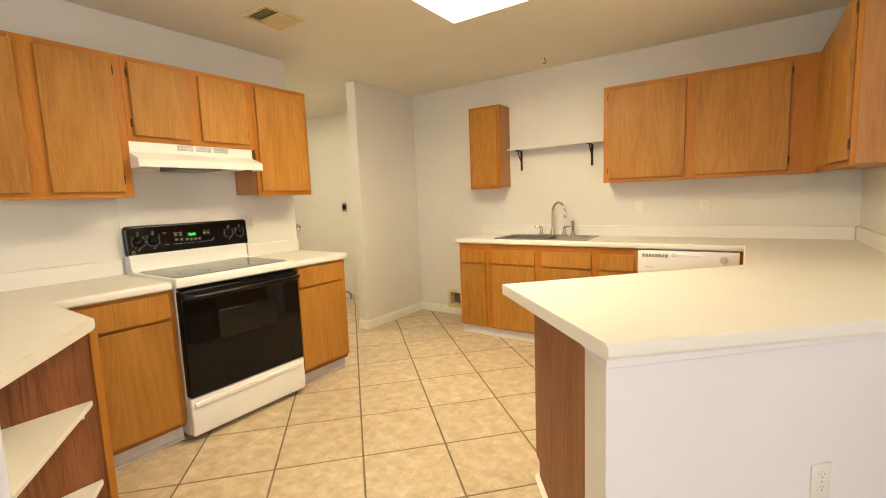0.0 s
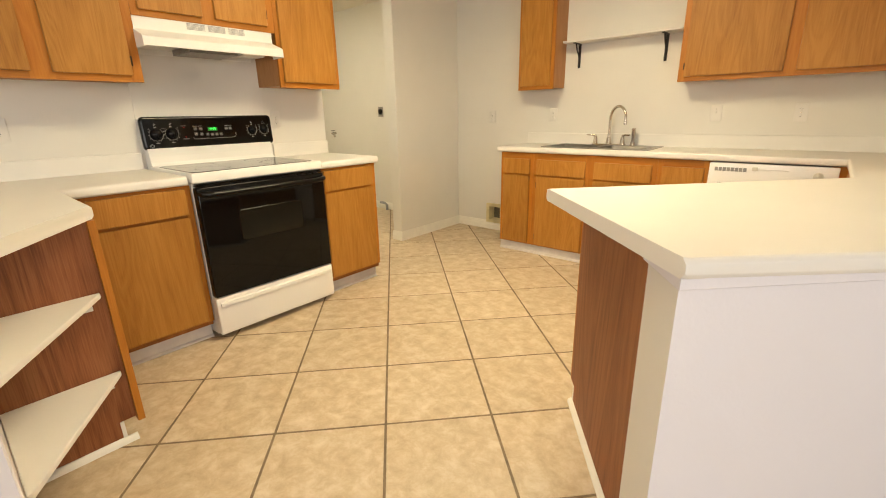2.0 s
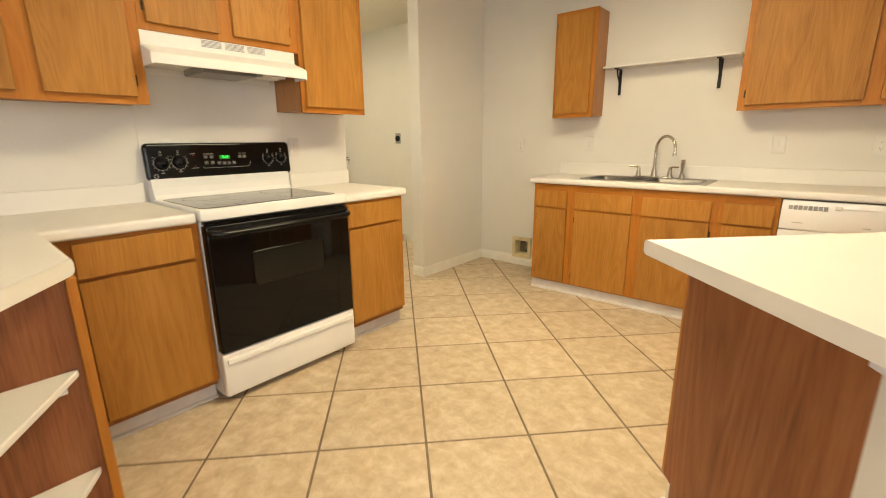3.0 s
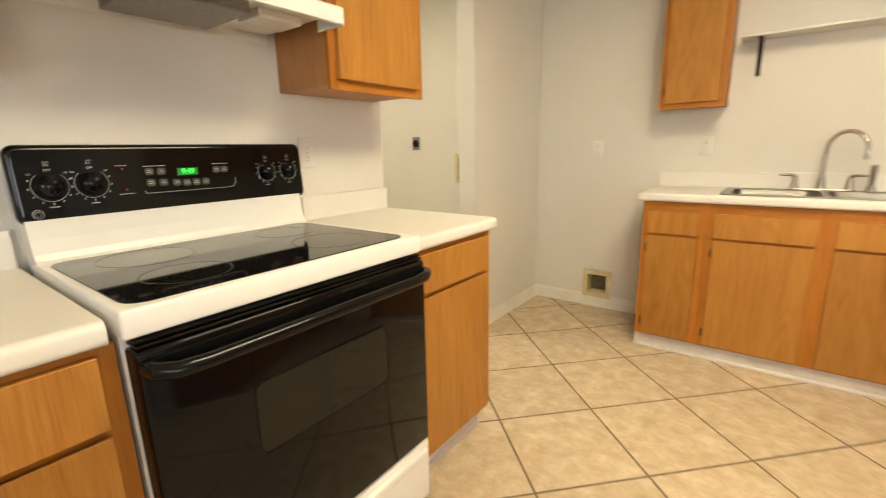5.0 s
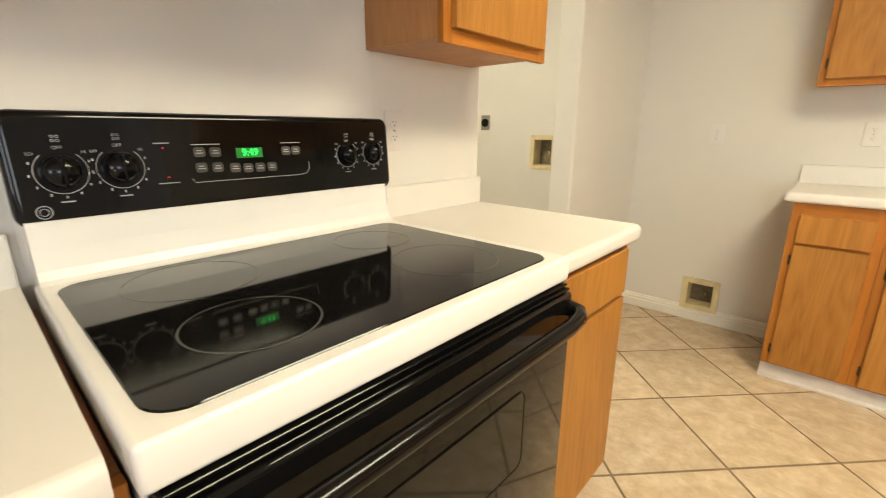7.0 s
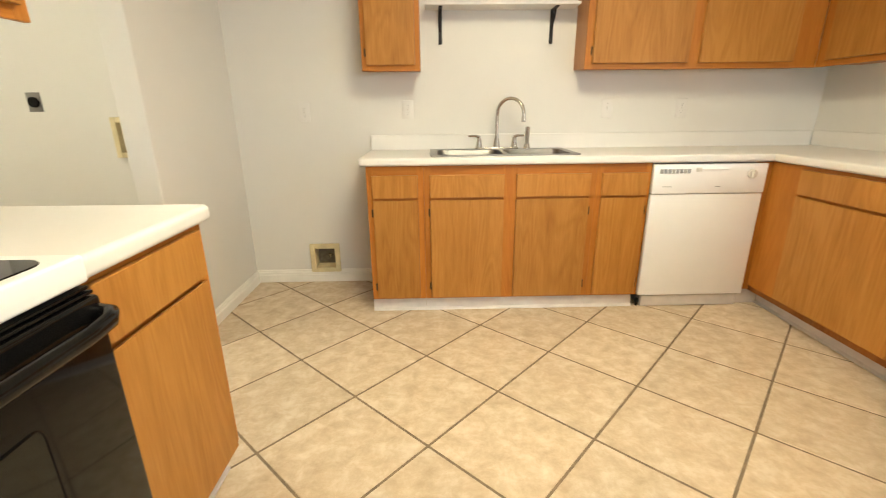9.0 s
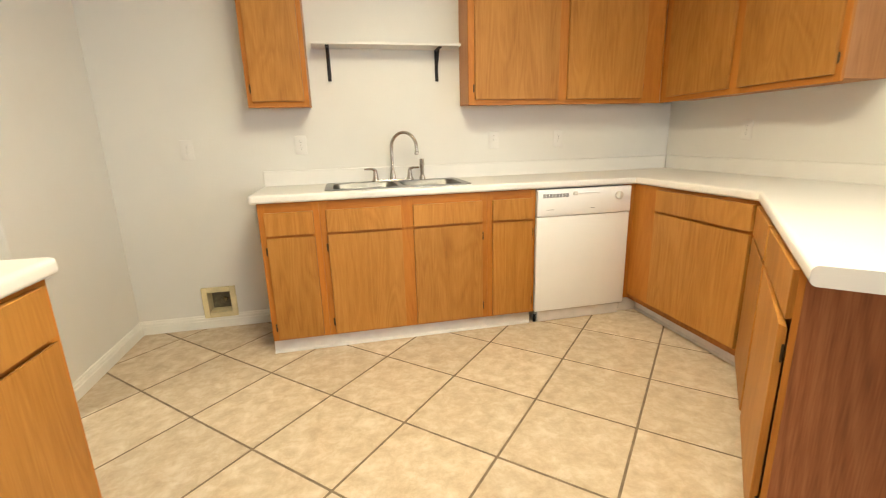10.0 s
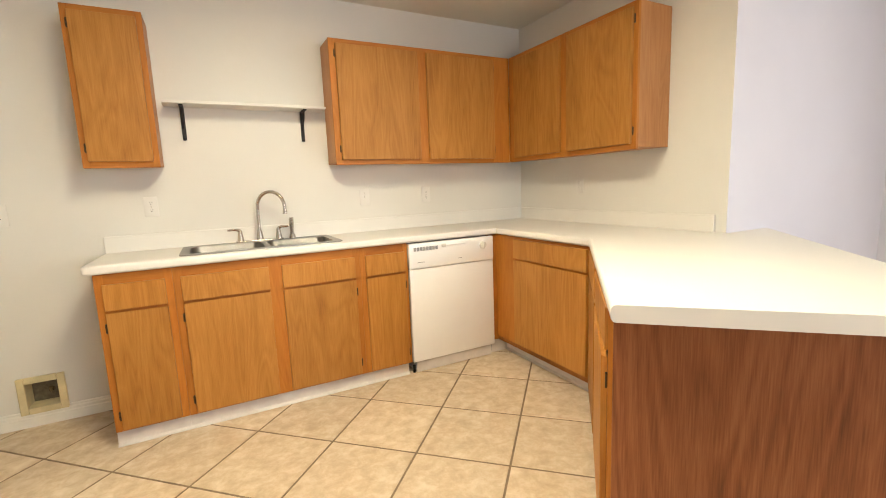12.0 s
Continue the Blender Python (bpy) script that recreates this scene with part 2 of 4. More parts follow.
def part(name, bm, material, parent=None, label="", smooth=False):
    me = bpy.data.meshes.new(name)
    bm.to_mesh(me)
    bm.free()
    me.materials.append(material)
    if smooth:
        me.polygons.foreach_set("use_smooth", [True] * len(me.polygons))
        me.set_sharp_from_angle(angle=radians(38))
        level = {k for p in me.polygons if abs(p.normal.z) > 0.999 for k in p.edge_keys}
        for e in me.edges:
            if e.key in level:
                e.use_edge_sharp = True
    ob = new(name, me)
    if parent is not None:
        ob.parent = parent
    if label:
        ob["label"] = label
    return ob


def thing(name, m, label, category, group=""):
    ob = new(name)
    ob.matrix_world = m
    ob.empty_display_size = 0.1
    return tagged(ob, label, category, group)


def structure(name, bm, material, label="", smooth=False):
    return tagged(part(name, bm, material, None, label, smooth), kind="structure")


def lettering(name, text, size, material, m, parent, depth=0.0004):
    cu = bpy.data.curves.new(name, "FONT")
    cu.body, cu.size, cu.extrude, cu.align_x, cu.align_y = text, size, depth, "CENTER", "CENTER"
    tmp = new("letters", cu)
    me = bpy.data.meshes.new_from_object(tmp.evaluated_get(bpy.context.evaluated_depsgraph_get()))
    bpy.data.objects.remove(tmp)
    me.transform(m)
    me.materials.clear()
    me.materials.append(material)
    ob = new(name, me)
    ob.parent = parent
    return ob


# ---------------------------------------------------------------- the shell
T = 0.12
BOX_LOW, BOX_UTIL = (-2.840, 0.178, 0.207, 0.207), (-4.06, 1.015, 0.22, 0.26)


def holed(x0, x1, y, hole_at):
    """A wall along x with a small rectangular recess cut through it: centre x, z, width, height."""
    cx, cz, w, h = hole_at
    a, b, c, d = cx - w / 2 + 0.03, cx + w / 2 - 0.03, cz - h / 2 + 0.03, cz + h / 2 - 0.03
    bm = bmesh.new()
    for q in ((x0, a, 0, CEIL), (b, x1, 0, CEIL), (a, b, 0, c), (a, b, d, CEIL)):
        box(bm, q[0], q[1], y, y + T, q[2], q[3])
    return bm


OPEN0, OPEN1 = 2.692, 3.485
structure("wall_west", B(WX - T, WX, BACK_Y, OPEN0, 0, CEIL), M_WALL, "painted drywall behind the range")
structure("wall_west_return", B(WX - T, WX, OPEN1, WY, 0, CEIL, 0.006, 2), M_WALL, "painted drywall beside the utility opening")
structure("wall_north", holed(WX - T, DX + T, WY, BOX_LOW), M_WALL, "painted drywall behind the sink")
structure("wall_wing", prism(bmesh.new(), [(RX, 2.665), (DX, 2.665), (DX, 2.775), (RX + 0.11, 2.775), (RX + 0.11, WY), (RX, WY)], 0, CEIL, (), 0.006, 2), M_WALL, "painted drywall at the corner of kitchen and dining room")
ww = bpy.data.objects["wall_wing"]
ww.data.materials.append(M_DINE)
for f in ww.data.polygons:
    if f.normal.y < -0.5 or f.normal.x > 0.5:
        f.material_index = 1
def window_wall(name, lo, hi, mid, m, label):
    """A wall along local x, its face at y 0, with an unseen window opening around mid; an area lamp in it stands in for
    daylight.
    """
    bm = bmesh.new()
    for a in ((lo, mid - 0.9, 0, CEIL), (mid + 0.9, hi, 0, CEIL), (mid - 0.9, mid + 0.9, 0, 0.85), (mid - 0.9, mid + 0.9, 2.1, CEIL)):
        box(bm, a[0], a[1], -T, 0, a[2], a[3])
    structure(name, bm, M_DINE, label).matrix_world = m
    w = tagged(new("window_1" if name == "wall_south" else "added_window_2"), "unseen white framed dining room window", "window", kind="structure")
    w.matrix_world = m @ pose(mid, 0, 0.85)
    for a in ((-0.9, -0.86, 0, 1.25), (0.86, 0.9, 0, 1.25), (-0.86, 0.86, 0, 0.04), (-0.86, 0.86, 1.21, 1.25), (-0.02, 0.02, 0.04, 1.21)):
        part("window_frame", B(a[0], a[1], -0.09, -0.04, a[2], a[3]), M_TRIM, w)
    lamp = bpy.data.lights.new("window_daylight", "AREA")
    lamp.shape, lamp.size, lamp.size_y, lamp.energy, lamp.color = "RECTANGLE", 1.7, 1.15, WINDOW_POWER, (0.93, 0.935, 1.0)
    new("window_daylight", lamp).matrix_world = m @ look((mid, -0.02, 1.475), (mid, 2.6, 1.2))


window_wall("wall_south", WX - T, DX + T, -0.35, pose(0, BACK_Y, 0), "dining room wall with a window opening")
# second window is made up, to brighten the surfaces that face east
window_wall("wall_east", BACK_Y, WY, WIN_Y, pose(DX, 0, 0, 0, 0, 90), "pale lilac dining room wall with an added window opening")
UY = 4.47
structure("wall_utility_north", holed(UT_X, WX - T, UY, BOX_UTIL), M_WALL, "utility room back wall")
structure("wall_utility_west", B(UT_X - T, UT_X, UT_Y0 - T, UY + T, 0, CEIL), M_WALL, "utility room side wall")
structure("wall_utility_south", B(UT_X, WX - T, UT_Y0 - T, UT_Y0, 0, CEIL), M_WALL, "utility room front wall")
LX0, LX1, LY0, LY1 = -1.84, -1.23, 1.73, 2.945
structure("ceiling", prism(bmesh.new(), [(UT_X - T, BACK_Y - T), (DX + T, BACK_Y - T), (DX + T, UY + T), (UT_X - T, UY + T)], CEIL, CEIL + 0.14, [[(LX0, LY0), (LX1, LY0), (LX1, LY1), (LX0, LY1)]]), M_CEIL, "flat cream-painted ceiling")
floor = structure("floor", B(UT_X - T, DX + T, BACK_Y - T, UY + T, -0.1, -0.0022), M_GROUT, "beige ceramic tiles laid diagonally with dark grout")

BB = [(0, 0), (-0.016, 0), (-0.016, 0.052), (-0.012, 0.057), (-0.012, 0.07), (-0.007, 0.078), (-0.007, 0.084), (-0.003, 0.09), (0, 0.09)]


def baseboard(x, y, rz, length):
    ob = structure("baseboard", strip(bmesh.new(), BB, 0, length), M_TRIM, "white moulded baseboard")
    ob.matrix_world = pose(x, y, 0, 0, 0, rz)


baseboard(WX, WY, 0, 0.88)
baseboard(WX, OPEN1 - 0.015, 90, WY - OPEN1 + 0.015)
baseboard(WX - T, OPEN1, 0, T + 0.015)
baseboard(UT_X, UY, 0, WX - T - UT_X)
baseboard(0.74, 2.665, 0, DX - 0.76)
baseboard(DX, 2.645, -90, 5.2)

# peninsula: counter outline and diagonal half wall
P_IN, P_FAR, P_NEAR, P_OUT = (-0.176, 2.988), (-1.068, 2.056), (-0.460, 1.450), (0.864, 2.661)
C_PEN, D_PEN, E_PEN = (-0.952, 2.147), (-0.568, 1.612), (-0.472, 1.478)
structure("half_wall_east", prism(bmesh.new(), [E_PEN, (0.715, 2.663), (0.521, 2.663), D_PEN], 0, 0.875, (), 0.004, 1), M_DINE, "pale lilac half wall under the peninsula counter")
hw = bpy.data.objects["half_wall_east"]
hw.data.materials.append(M_WALL)
ed = (Vector(E_PEN) - Vector(D_PEN)).normalized()
# end face takes the kitchen paint's tan to imitate its warm shade
for f in hw.data.polygons:
    if abs(f.normal.z) < 0.1 and abs(f.normal.x * ed.x + f.normal.y * ed.y) < 0.1 and f.normal.x < 0:
        f.material_index = 1
structure("half_wall_west", B(WX, -1.56, 0.40, 0.517, 0, 0.875, 0.004), M_DINE, "pale lilac half wall under the bar counter")


def along(p, q, name="trim", prof=None, label="white trim strip", m=None, ext=0.0):
    """A moulding from p to q on the right-hand side of that way."""
    L = math.dist(p, q)
    ob = structure(name, strip(bmesh.new(), prof, -ext, L + ext), m or M_TRIM, label)
    ob.matrix_world = pose(p[0], p[1], 0, 0, 0, math.degrees(math.atan2(q[1] - p[1], q[0] - p[0])))
    return ob


n1, n2 = Vector((D_PEN[1] - E_PEN[1], E_PEN[0] - D_PEN[0])).normalized() * -0.006, Vector((0.68, -0.73)) * 0.013
ev, dv = Vector(E_PEN), Vector(D_PEN)
capt = prism(bmesh.new(), [tuple(dv + n1 - (ev - dv) * 0.12), tuple(ev + n1 + n2), (0.735, 2.662), (0.713, 2.662), E_PEN, D_PEN], 0.848, 0.8765, (), 0.003, 1)
structure("trim", capt, M_DINE, "painted build-up strip under the counter edge")
along(D_PEN, E_PEN, "baseboard", BB, "white moulded baseboard", ext=0.012)
along(E_PEN, (0.70, 2.65), "baseboard", BB, "white moulded baseboard")


# ---------------------------------------------------------------- cabinets
def hinge(parent, x, z, y, m=M_HINGE):
    bm = bmesh.new()
    box(bm, x - 0.005, x + 0.005, y - 0.003, y, z - 0.020, z + 0.020, 0.001)
    tube(bm, [(x + 0.001, y - 0.004, z - 0.024), (x + 0.001, y - 0.004, z + 0.024)], 0.0034, 8)
    part("hinge", bm, m, parent)


def slab(x0, x1, z0, z1, under=0.0):
    """A lipped door or drawer front, 18 mm proud of the frame; under: depth of its bevelled finger edge."""
    bm = bmesh.new()
    box(bm, x0, x1, -0.019, -0.0005, z0, z1)
    for v in bm.verts:
        if v.co.y < -0.01:
            v.co.x += 0.002 if v.co.x < (x0 + x1) / 2 else -0.002
    lo = [v for v in bm.verts if v.co.z < (z0 + z1) / 2]
    hi = [v for v in bm.verts if v.co.z >= (z0 + z1) / 2]
    for v in (hi if under < 0 else lo):
        if v.co.y > -0.01:
            v.co.z += under
    bmesh.ops.bevel(bm, geom=bm.edges[:], offset=0.0016, segments=1, affect="EDGES")
    return bm


def frame_pieces(c, cols, w, z0, z1, rails):
    xs = [0.0] + [v for a in cols for v in a[:2]] + [w]
    for i in range(0, len(xs), 2):
        lo, hi = xs[i] - (0.008 if i else 0), xs[i + 1] + (0.008 if i < len(xs) - 2 else 0)
        if hi - lo > 0.002:
            part("stile", B(lo, hi, 0, 0.0185, z0, z1, 0.001), M_FRAME, c)
    for x0, x1, side in cols:
        for a, b in rails:
            part("rail", B(x0 + 0.008, x1 - 0.008, 0.0008, 0.018, a, b), M_RAIL, c)


def base_unit(m, w, cols, label, depth=0.5, top=0.874, z_door=(0.090, 0.685), z_draw=(0.697, 0.824), kick=True, kick_ext=(0, 0), ajar=None, group="base cabinets", kick_in=0.014):
    """Base cabinet. Local x along the face, y into the wall. cols: (x0, x1, hinge side)."""
    c = thing("base_cabinet", m, label, "cabinet", group)
    part("body", B(0.001, w - 0.001, 0.019, depth, 0.09, top), M_INSIDE, c)
    zb = z_door[0] - 0.012
    frame_pieces(c, cols, w, zb, top, ((zb, z_door[0] + 0.01), (z_door[1] - 0.012, z_draw[0] + 0.012), (z_draw[1] - 0.01, top)))
    for k, (x0, x1, side) in enumerate(cols):
        part("drawer_front", slab(x0, x1, z_draw[0], z_draw[1], 0.007), M_OAK, c)
        d = part("door", slab(x0, x1, z_door[0], z_door[1], -0.007), M_OAK, c)
        hx = x0 - 0.005 if side == "l" else x1 + 0.005
        for hz in (z_door[0] + 0.07, z_door[1] - 0.075):
            hinge(d, hx, hz, 0.0)
        if ajar is not None and k == ajar[0]:
            px = x0 if side == "r" else x1
            d.matrix_local = Matrix.Translation((px, 0, 0)) @ Matrix.Rotation(radians(ajar[1]), 4, "Z") @ Matrix.Translation((-px, 0, 0))
    if kick:
        tk = strip(bmesh.new(), [(kick_in + 0.012, 0), (kick_in - 0.014, 0), (kick_in - 0.013, 0.008), (kick_in - 0.002, 0.016), (kick_in + 0.002, zb), (kick_in + 0.012, zb)], kick_ext[0], w + kick_ext[1])
        part("toe_kick", tk, M_KICK, c, "white vinyl toe kick")
    return c


def wall_unit(m, w, h, depth, cols, label, group="wall cabinets"):
    """Wall cabinet, its base at z 0. cols: (x0, x1, hinge side)."""
    c = thing("wall_cabinet", m, label, "cabinet", group)
    part("body", B(0.001, w - 0.001, 0.019, depth, 0.012, h), M_SIDE, c, "paler oak veneer sides")
    frame_pieces(c, cols, w, 0, h, ((0, 0.040), (h - 0.040, h)))
    for x0, x1, side in cols:
        d = part("door", slab(x0, x1, 0.032, h - 0.031), M_OAK, c)
        hx = x0 - 0.005 if side == "l" else x1 + 0.005
        for hz in (0.10, h - 0.09):
            hinge(d, hx, hz, 0.0)
    return c


OAK = "honey oak base cabinet with door and drawer"
SY = 3.88
D1 = WY - SY - 0.004
base_unit(pose(-2.442, SY, 0), 0.320, [(0.031, 0.288, "l")], OAK + " ending the sink run", depth=D1)
base_unit(pose(-2.121, SY, 0), 0.97, [(0.033, 0.453, "l"), (0.520, 0.938, "r")], "double honey oak sink base cabinet with false drawers", depth=D1)
base_unit(pose(-1.150, SY, 0), 0.312, [(0.031, 0.290, "r")], OAK + " by the dishwasher", depth=D1, kick_ext=(0, -0.022))
FX = -0.15
corner = base_unit(pose(FX, SY + 0.02, 0, 0, 0, -90), 0.90, [(0.238, 0.888, "r")], OAK + " in the corner", depth=RX - FX - 0.004, z_draw=(0.732, 0.858), z_door=(0.140, 0.720), kick_in=0.09, kick_ext=(-0.02, 0.02))
part("filler_strip", B(-0.232, FX + 0.012, SY + 0.004, SY + 0.019, 0.1, 0.872), M_FRAME, corner).matrix_local = corner.matrix_basis.inverted()
part("toe_filler", B(-0.212, FX + 0.085, SY + 0.022, SY + 0.034, 0.0, 0.098), M_KICK, corner, "white vinyl toe kick return").matrix_local = corner.matrix_basis.inverted()
pa, pb = (-0.138, 3.0), C_PEN
pen_len = math.dist(pa, pb)
pang = math.degrees(math.atan2(pb[1] - pa[1], pb[0] - pa[0]))
PM = pose(pa[0], pa[1], 0, 0, 0, pang)
base_unit(PM, 0.56, [(0.03, 0.53, "l")], OAK + " under the peninsula", depth=0.40, z_draw=(0.727, 0.858), z_door=(0.11, 0.714), kick_in=0.05)
base_unit(PM @ pose(0.561, 0, 0), pen_len - 0.565, [(0.02, pen_len - 0.615, "r")], "honey oak peninsula cabinet with its door slightly ajar", depth=0.40, z_draw=(0.727, 0.858), z_door=(0.11, 0.714), ajar=(0, -1.0), kick_in=0.05)
SX = -2.735
base_unit(pose(SX, 0.878, 0, 0, 0, 90), 0.532, [(0.092, 0.503, "l")], OAK + " between bar and range", depth=0.59, z_door=(0.128, 0.714), z_draw=(0.727, 0.860), kick_in=0.06)
base_unit(pose(SX, 2.187, 0, 0, 0, 90), 0.468, [(0.022, 0.430, "r")], "narrow honey oak base cabinet ending the range run", depth=0.59, z_door=(0.132, 0.714), z_draw=(0.727, 0.860), kick_in=0.06)
base_unit(pose(-2.187, 0.862, 0, 0, 0, 180), 0.53, [(0.03, 0.43, "l")], "shallow honey oak cabinet under the bar", depth=0.335, z_door=(0.128, 0.714), z_draw=(0.727, 0.860), kick_in=0.05)

UC = "honey oak wall cabinet with two doors"
wall_unit(pose(-2.470, 4.176, 1.387), 0.336, 0.793, WY - 4.178, [(0.026, 0.310, "l")], "narrow single-door honey oak wall cabinet by the sink")
wall_unit(pose(-1.170, 4.18, 1.387), 1.374, 0.780, WY - 4.182, [(0.038, 0.602, "l"), (0.666, 1.226, "r")], UC + " beside the shelf")
wall_unit(pose(0.205, 4.18, 1.387, 0, 0, -90), 1.163, 0.780, RX - 0.207, [(0.076, 0.572, "l"), (0.634, 1.136, "r")], UC + " next to the dining wall")
wall_unit(pose(-3.044, 0.65, 1.383, 0, 0, 90), 0.751, 0.78, -3.046 - WX, [(0.030, 0.314, "l"), (0.388, 0.706, "r")], UC + " by the range hood")
wall_unit(pose(-3.044, 1.402, 1.700, 0, 0, 90), 0.776, 0.463, -3.046 - WX, [(0.030, 0.344, "l"), (0.412, 0.726, "r")], "short honey oak wall cabinet above the range hood")
wall_unit(pose(-3.044, 2.179, 1.383, 0, 0, 90), 0.464, 0.78, -3.046 - WX, [(0.025, 0.430, "r")], "single-door honey oak wall cabinet beside the hood")

# ---------------------------------------------------------------- counters
Z0 = CT - 0.045
SINK = (-2.085, -1.235, 3.897, 4.335)


def rounded(x0, x1, y0, y1, r, n=5):
    pts = []
    for cx, cy, a0 in ((x1 - r, y1 - r, 0), (x0 + r, y1 - r, 90), (x0 + r, y0 + r, 180), (x1 - r, y0 + r, 270)):
        pts += [(cx + r * math.cos(radians(a0 + 90 * k / n)), cy + r * math.sin(radians(a0 + 90 * k / n))) for k in range(n + 1)]
    return pts


def soften(pts, which, r=0.02):
    """Round the named corners of an outline."""
    out = []
    for i, p in enumerate(pts):
        if i not in which:
            out.append(p)
            continue
        p, a, b = Vector(p), Vector(pts[i - 1]), Vector(pts[(i + 1) % len(pts)])
        u, v = p + (a - p).normalized() * r, p + (b - p).normalized() * r
        for k in range(5):
            f = k / 4
            q = u * (1 - f) ** 2 + p * 2 * f * (1 - f) + v * f ** 2
            out.append((q.x, q.y))
    return out


hole = rounded(SINK[0] + 0.018, SINK[1] - 0.018, SINK[2] + 0.018, SINK[3] - 0.018, 0.03)
CF = SY - 0.028
ctr = thing("countertop", pose(0, 0, 0), "cream laminate countertop around the sink and peninsula", "countertop")
outline = soften([(-2.478, CF), (-0.172, CF), P_IN, P_FAR, P_NEAR, P_OUT, (RX - 0.002, 2.661), (RX - 0.002, WY - 0.002), (-2.478, WY - 0.002)], (0,), 0.022)
part("worktop", prism(bmesh.new(), outline, Z0, CT, [hole], 0.014, 5, [(P_FAR, P_NEAR)]), M_LAM, ctr, smooth=True)
part("backsplash", B(-2.47, RX - 0.023, WY - 0.022, WY - 0.002, CT - 0.002, 1.016, 0.004, 2), M_LAM, ctr)
part("backsplash", B(RX - 0.022, RX - 0.002, 2.72, WY - 0.024, CT - 0.002, 1.016, 0.004, 2), M_LAM, ctr)
bar = thing("countertop", pose(0, 0, 0), "cream laminate bar counter with a slanted end", "countertop")
outline = [(WX + 0.002, 1.396), (-2.705, 1.396), (-2.705, 0.898), (-2.180, 0.892), (-1.465, 0.36), (WX + 0.002, 0.36)]
part("worktop", prism(bmesh.new(), outline, Z0, CT, (), 0.014, 5, [((-2.180, 0.892), (-1.465, 0.36)), ((WX, 1.396), (-2.705, 1.396))]), M_LAM, bar, smooth=True)
part("backsplash", B(WX + 0.002, WX + 0.022, 0.36, 1.396, CT - 0.002, 1.016, 0.004, 2), M_LAM, bar)
ctr2 = thing("countertop", pose(0, 0, 0), "short cream laminate countertop between range and opening", "countertop")
outline = soften([(WX + 0.002, 2.191), (-2.705, 2.191), (-2.705, 2.682), (WX + 0.002, 2.690)], (2,), 0.03)
part("worktop", prism(bmesh.new(), outline, Z0, CT, (), 0.014, 5, [((WX, 2.191), (-2.705, 2.191))]), M_LAM, ctr2, smooth=True)
part("backsplash", B(WX + 0.002, WX + 0.022, 2.222, 2.69, CT - 0.002, 1.016, 0.004, 2), M_LAM, ctr2)
# white sheet on the wall behind the range
tagged(part("wall_panel", B(WX + 0.0005, WX + 0.005, 1.408, 2.193, 0.93, 1.70), M_SPLASH), "smooth white panel on the wall behind the range", "wall panel")

# ---------------------------------------------------------------- end panels and corner shelves
pe = thing("end_panel", pose(C_PEN[0], C_PEN[1], 0, 0, 0, math.degrees(math.atan2(D_PEN[1] - C_PEN[1], D_PEN[0] - C_PEN[0]))), "reddish oak-print end panel of the peninsula", "panel")
PL = math.dist(C_PEN, D_PEN)
pn = bmesh.new()
box(pn, 0.0, PL, 0.0, 0.013, 0.09, 0.874)
box(pn, 0.055, PL, 0.0, 0.013, 0.0, 0.09)
part("panel", pn, M_PANEL, pe)
part("edge_strip", B(-0.014, -0.0005, 0.0, 0.016, 0.09, 0.874), M_FRAME, pe, "orange oak edge strip")
part("base_trim", strip(bmesh.new(), [(0, 0), (-0.018, 0), (-0.014, 0.012), (-0.004, 0.02), (0, 0.02)], 0.03, PL - 0.015), M_TRIM, pe, "white quarter-round trim")
part("toe_return", B(0.045, 0.0545, -0.002, 0.013, 0.0, 0.088), M_TRIM, pe, "white trim end")
be = thing("end_panel", pose(-2.185, 0.862, 0, 0, 0, -90), "reddish oak-print end panel beneath the bar counter", "panel")
pn = bmesh.new()
box(pn, 0.0, 0.343, 0.0, 0.013, 0.09, 0.874)
box(pn, 0.055, 0.343, 0.0, 0.013, 0.0, 0.09)
part("panel", pn, M_PANEL, be)
part("edge_strip", B(-0.024, -0.0005, -0.001, 0.034, 0.075, 0.874, 0.001), M_FRAME, be, "orange oak edge strip")
part("base_trim", strip(bmesh.new(), [(0.0135, 0), (0.034, 0), (0.03, 0.012), (0.02, 0.022), (0.0135, 0.022)], 0.01, 0.34), M_TRIM, be, "white quarter-round trim")
part("toe_return", B(0.042, 0.0545, 0.002, 0.016, 0.0, 0.088), M_TRIM, be, "white trim end")


def corner_shelf(z):
    s = thing("corner_shelf", pose(-2.1715, 0.518, z), "cream laminate triangular corner shelf on white cleats", "shelf", "corner shelves")
    o = soften([(0, 0.002), (0.50, 0.002), (0.50, 0.014), (0.010, 0.332), (0, 0.332)], (2, 3), 0.008)
    part("board", prism(bmesh.new(), o, -0.02, 0.0, (), 0.004, 2), M_LAM, s)
    part("cleat", B(0.0, 0.018, 0.02, 0.30, -0.055, -0.0205), M_TRIM, s, "white wooden cleat")
    part("cleat", B(0.03, 0.42, 0.001, 0.018, -0.055, -0.0205), M_TRIM, s, "white wooden cleat")


corner_shelf(0.615)
corner_shelf(0.300)

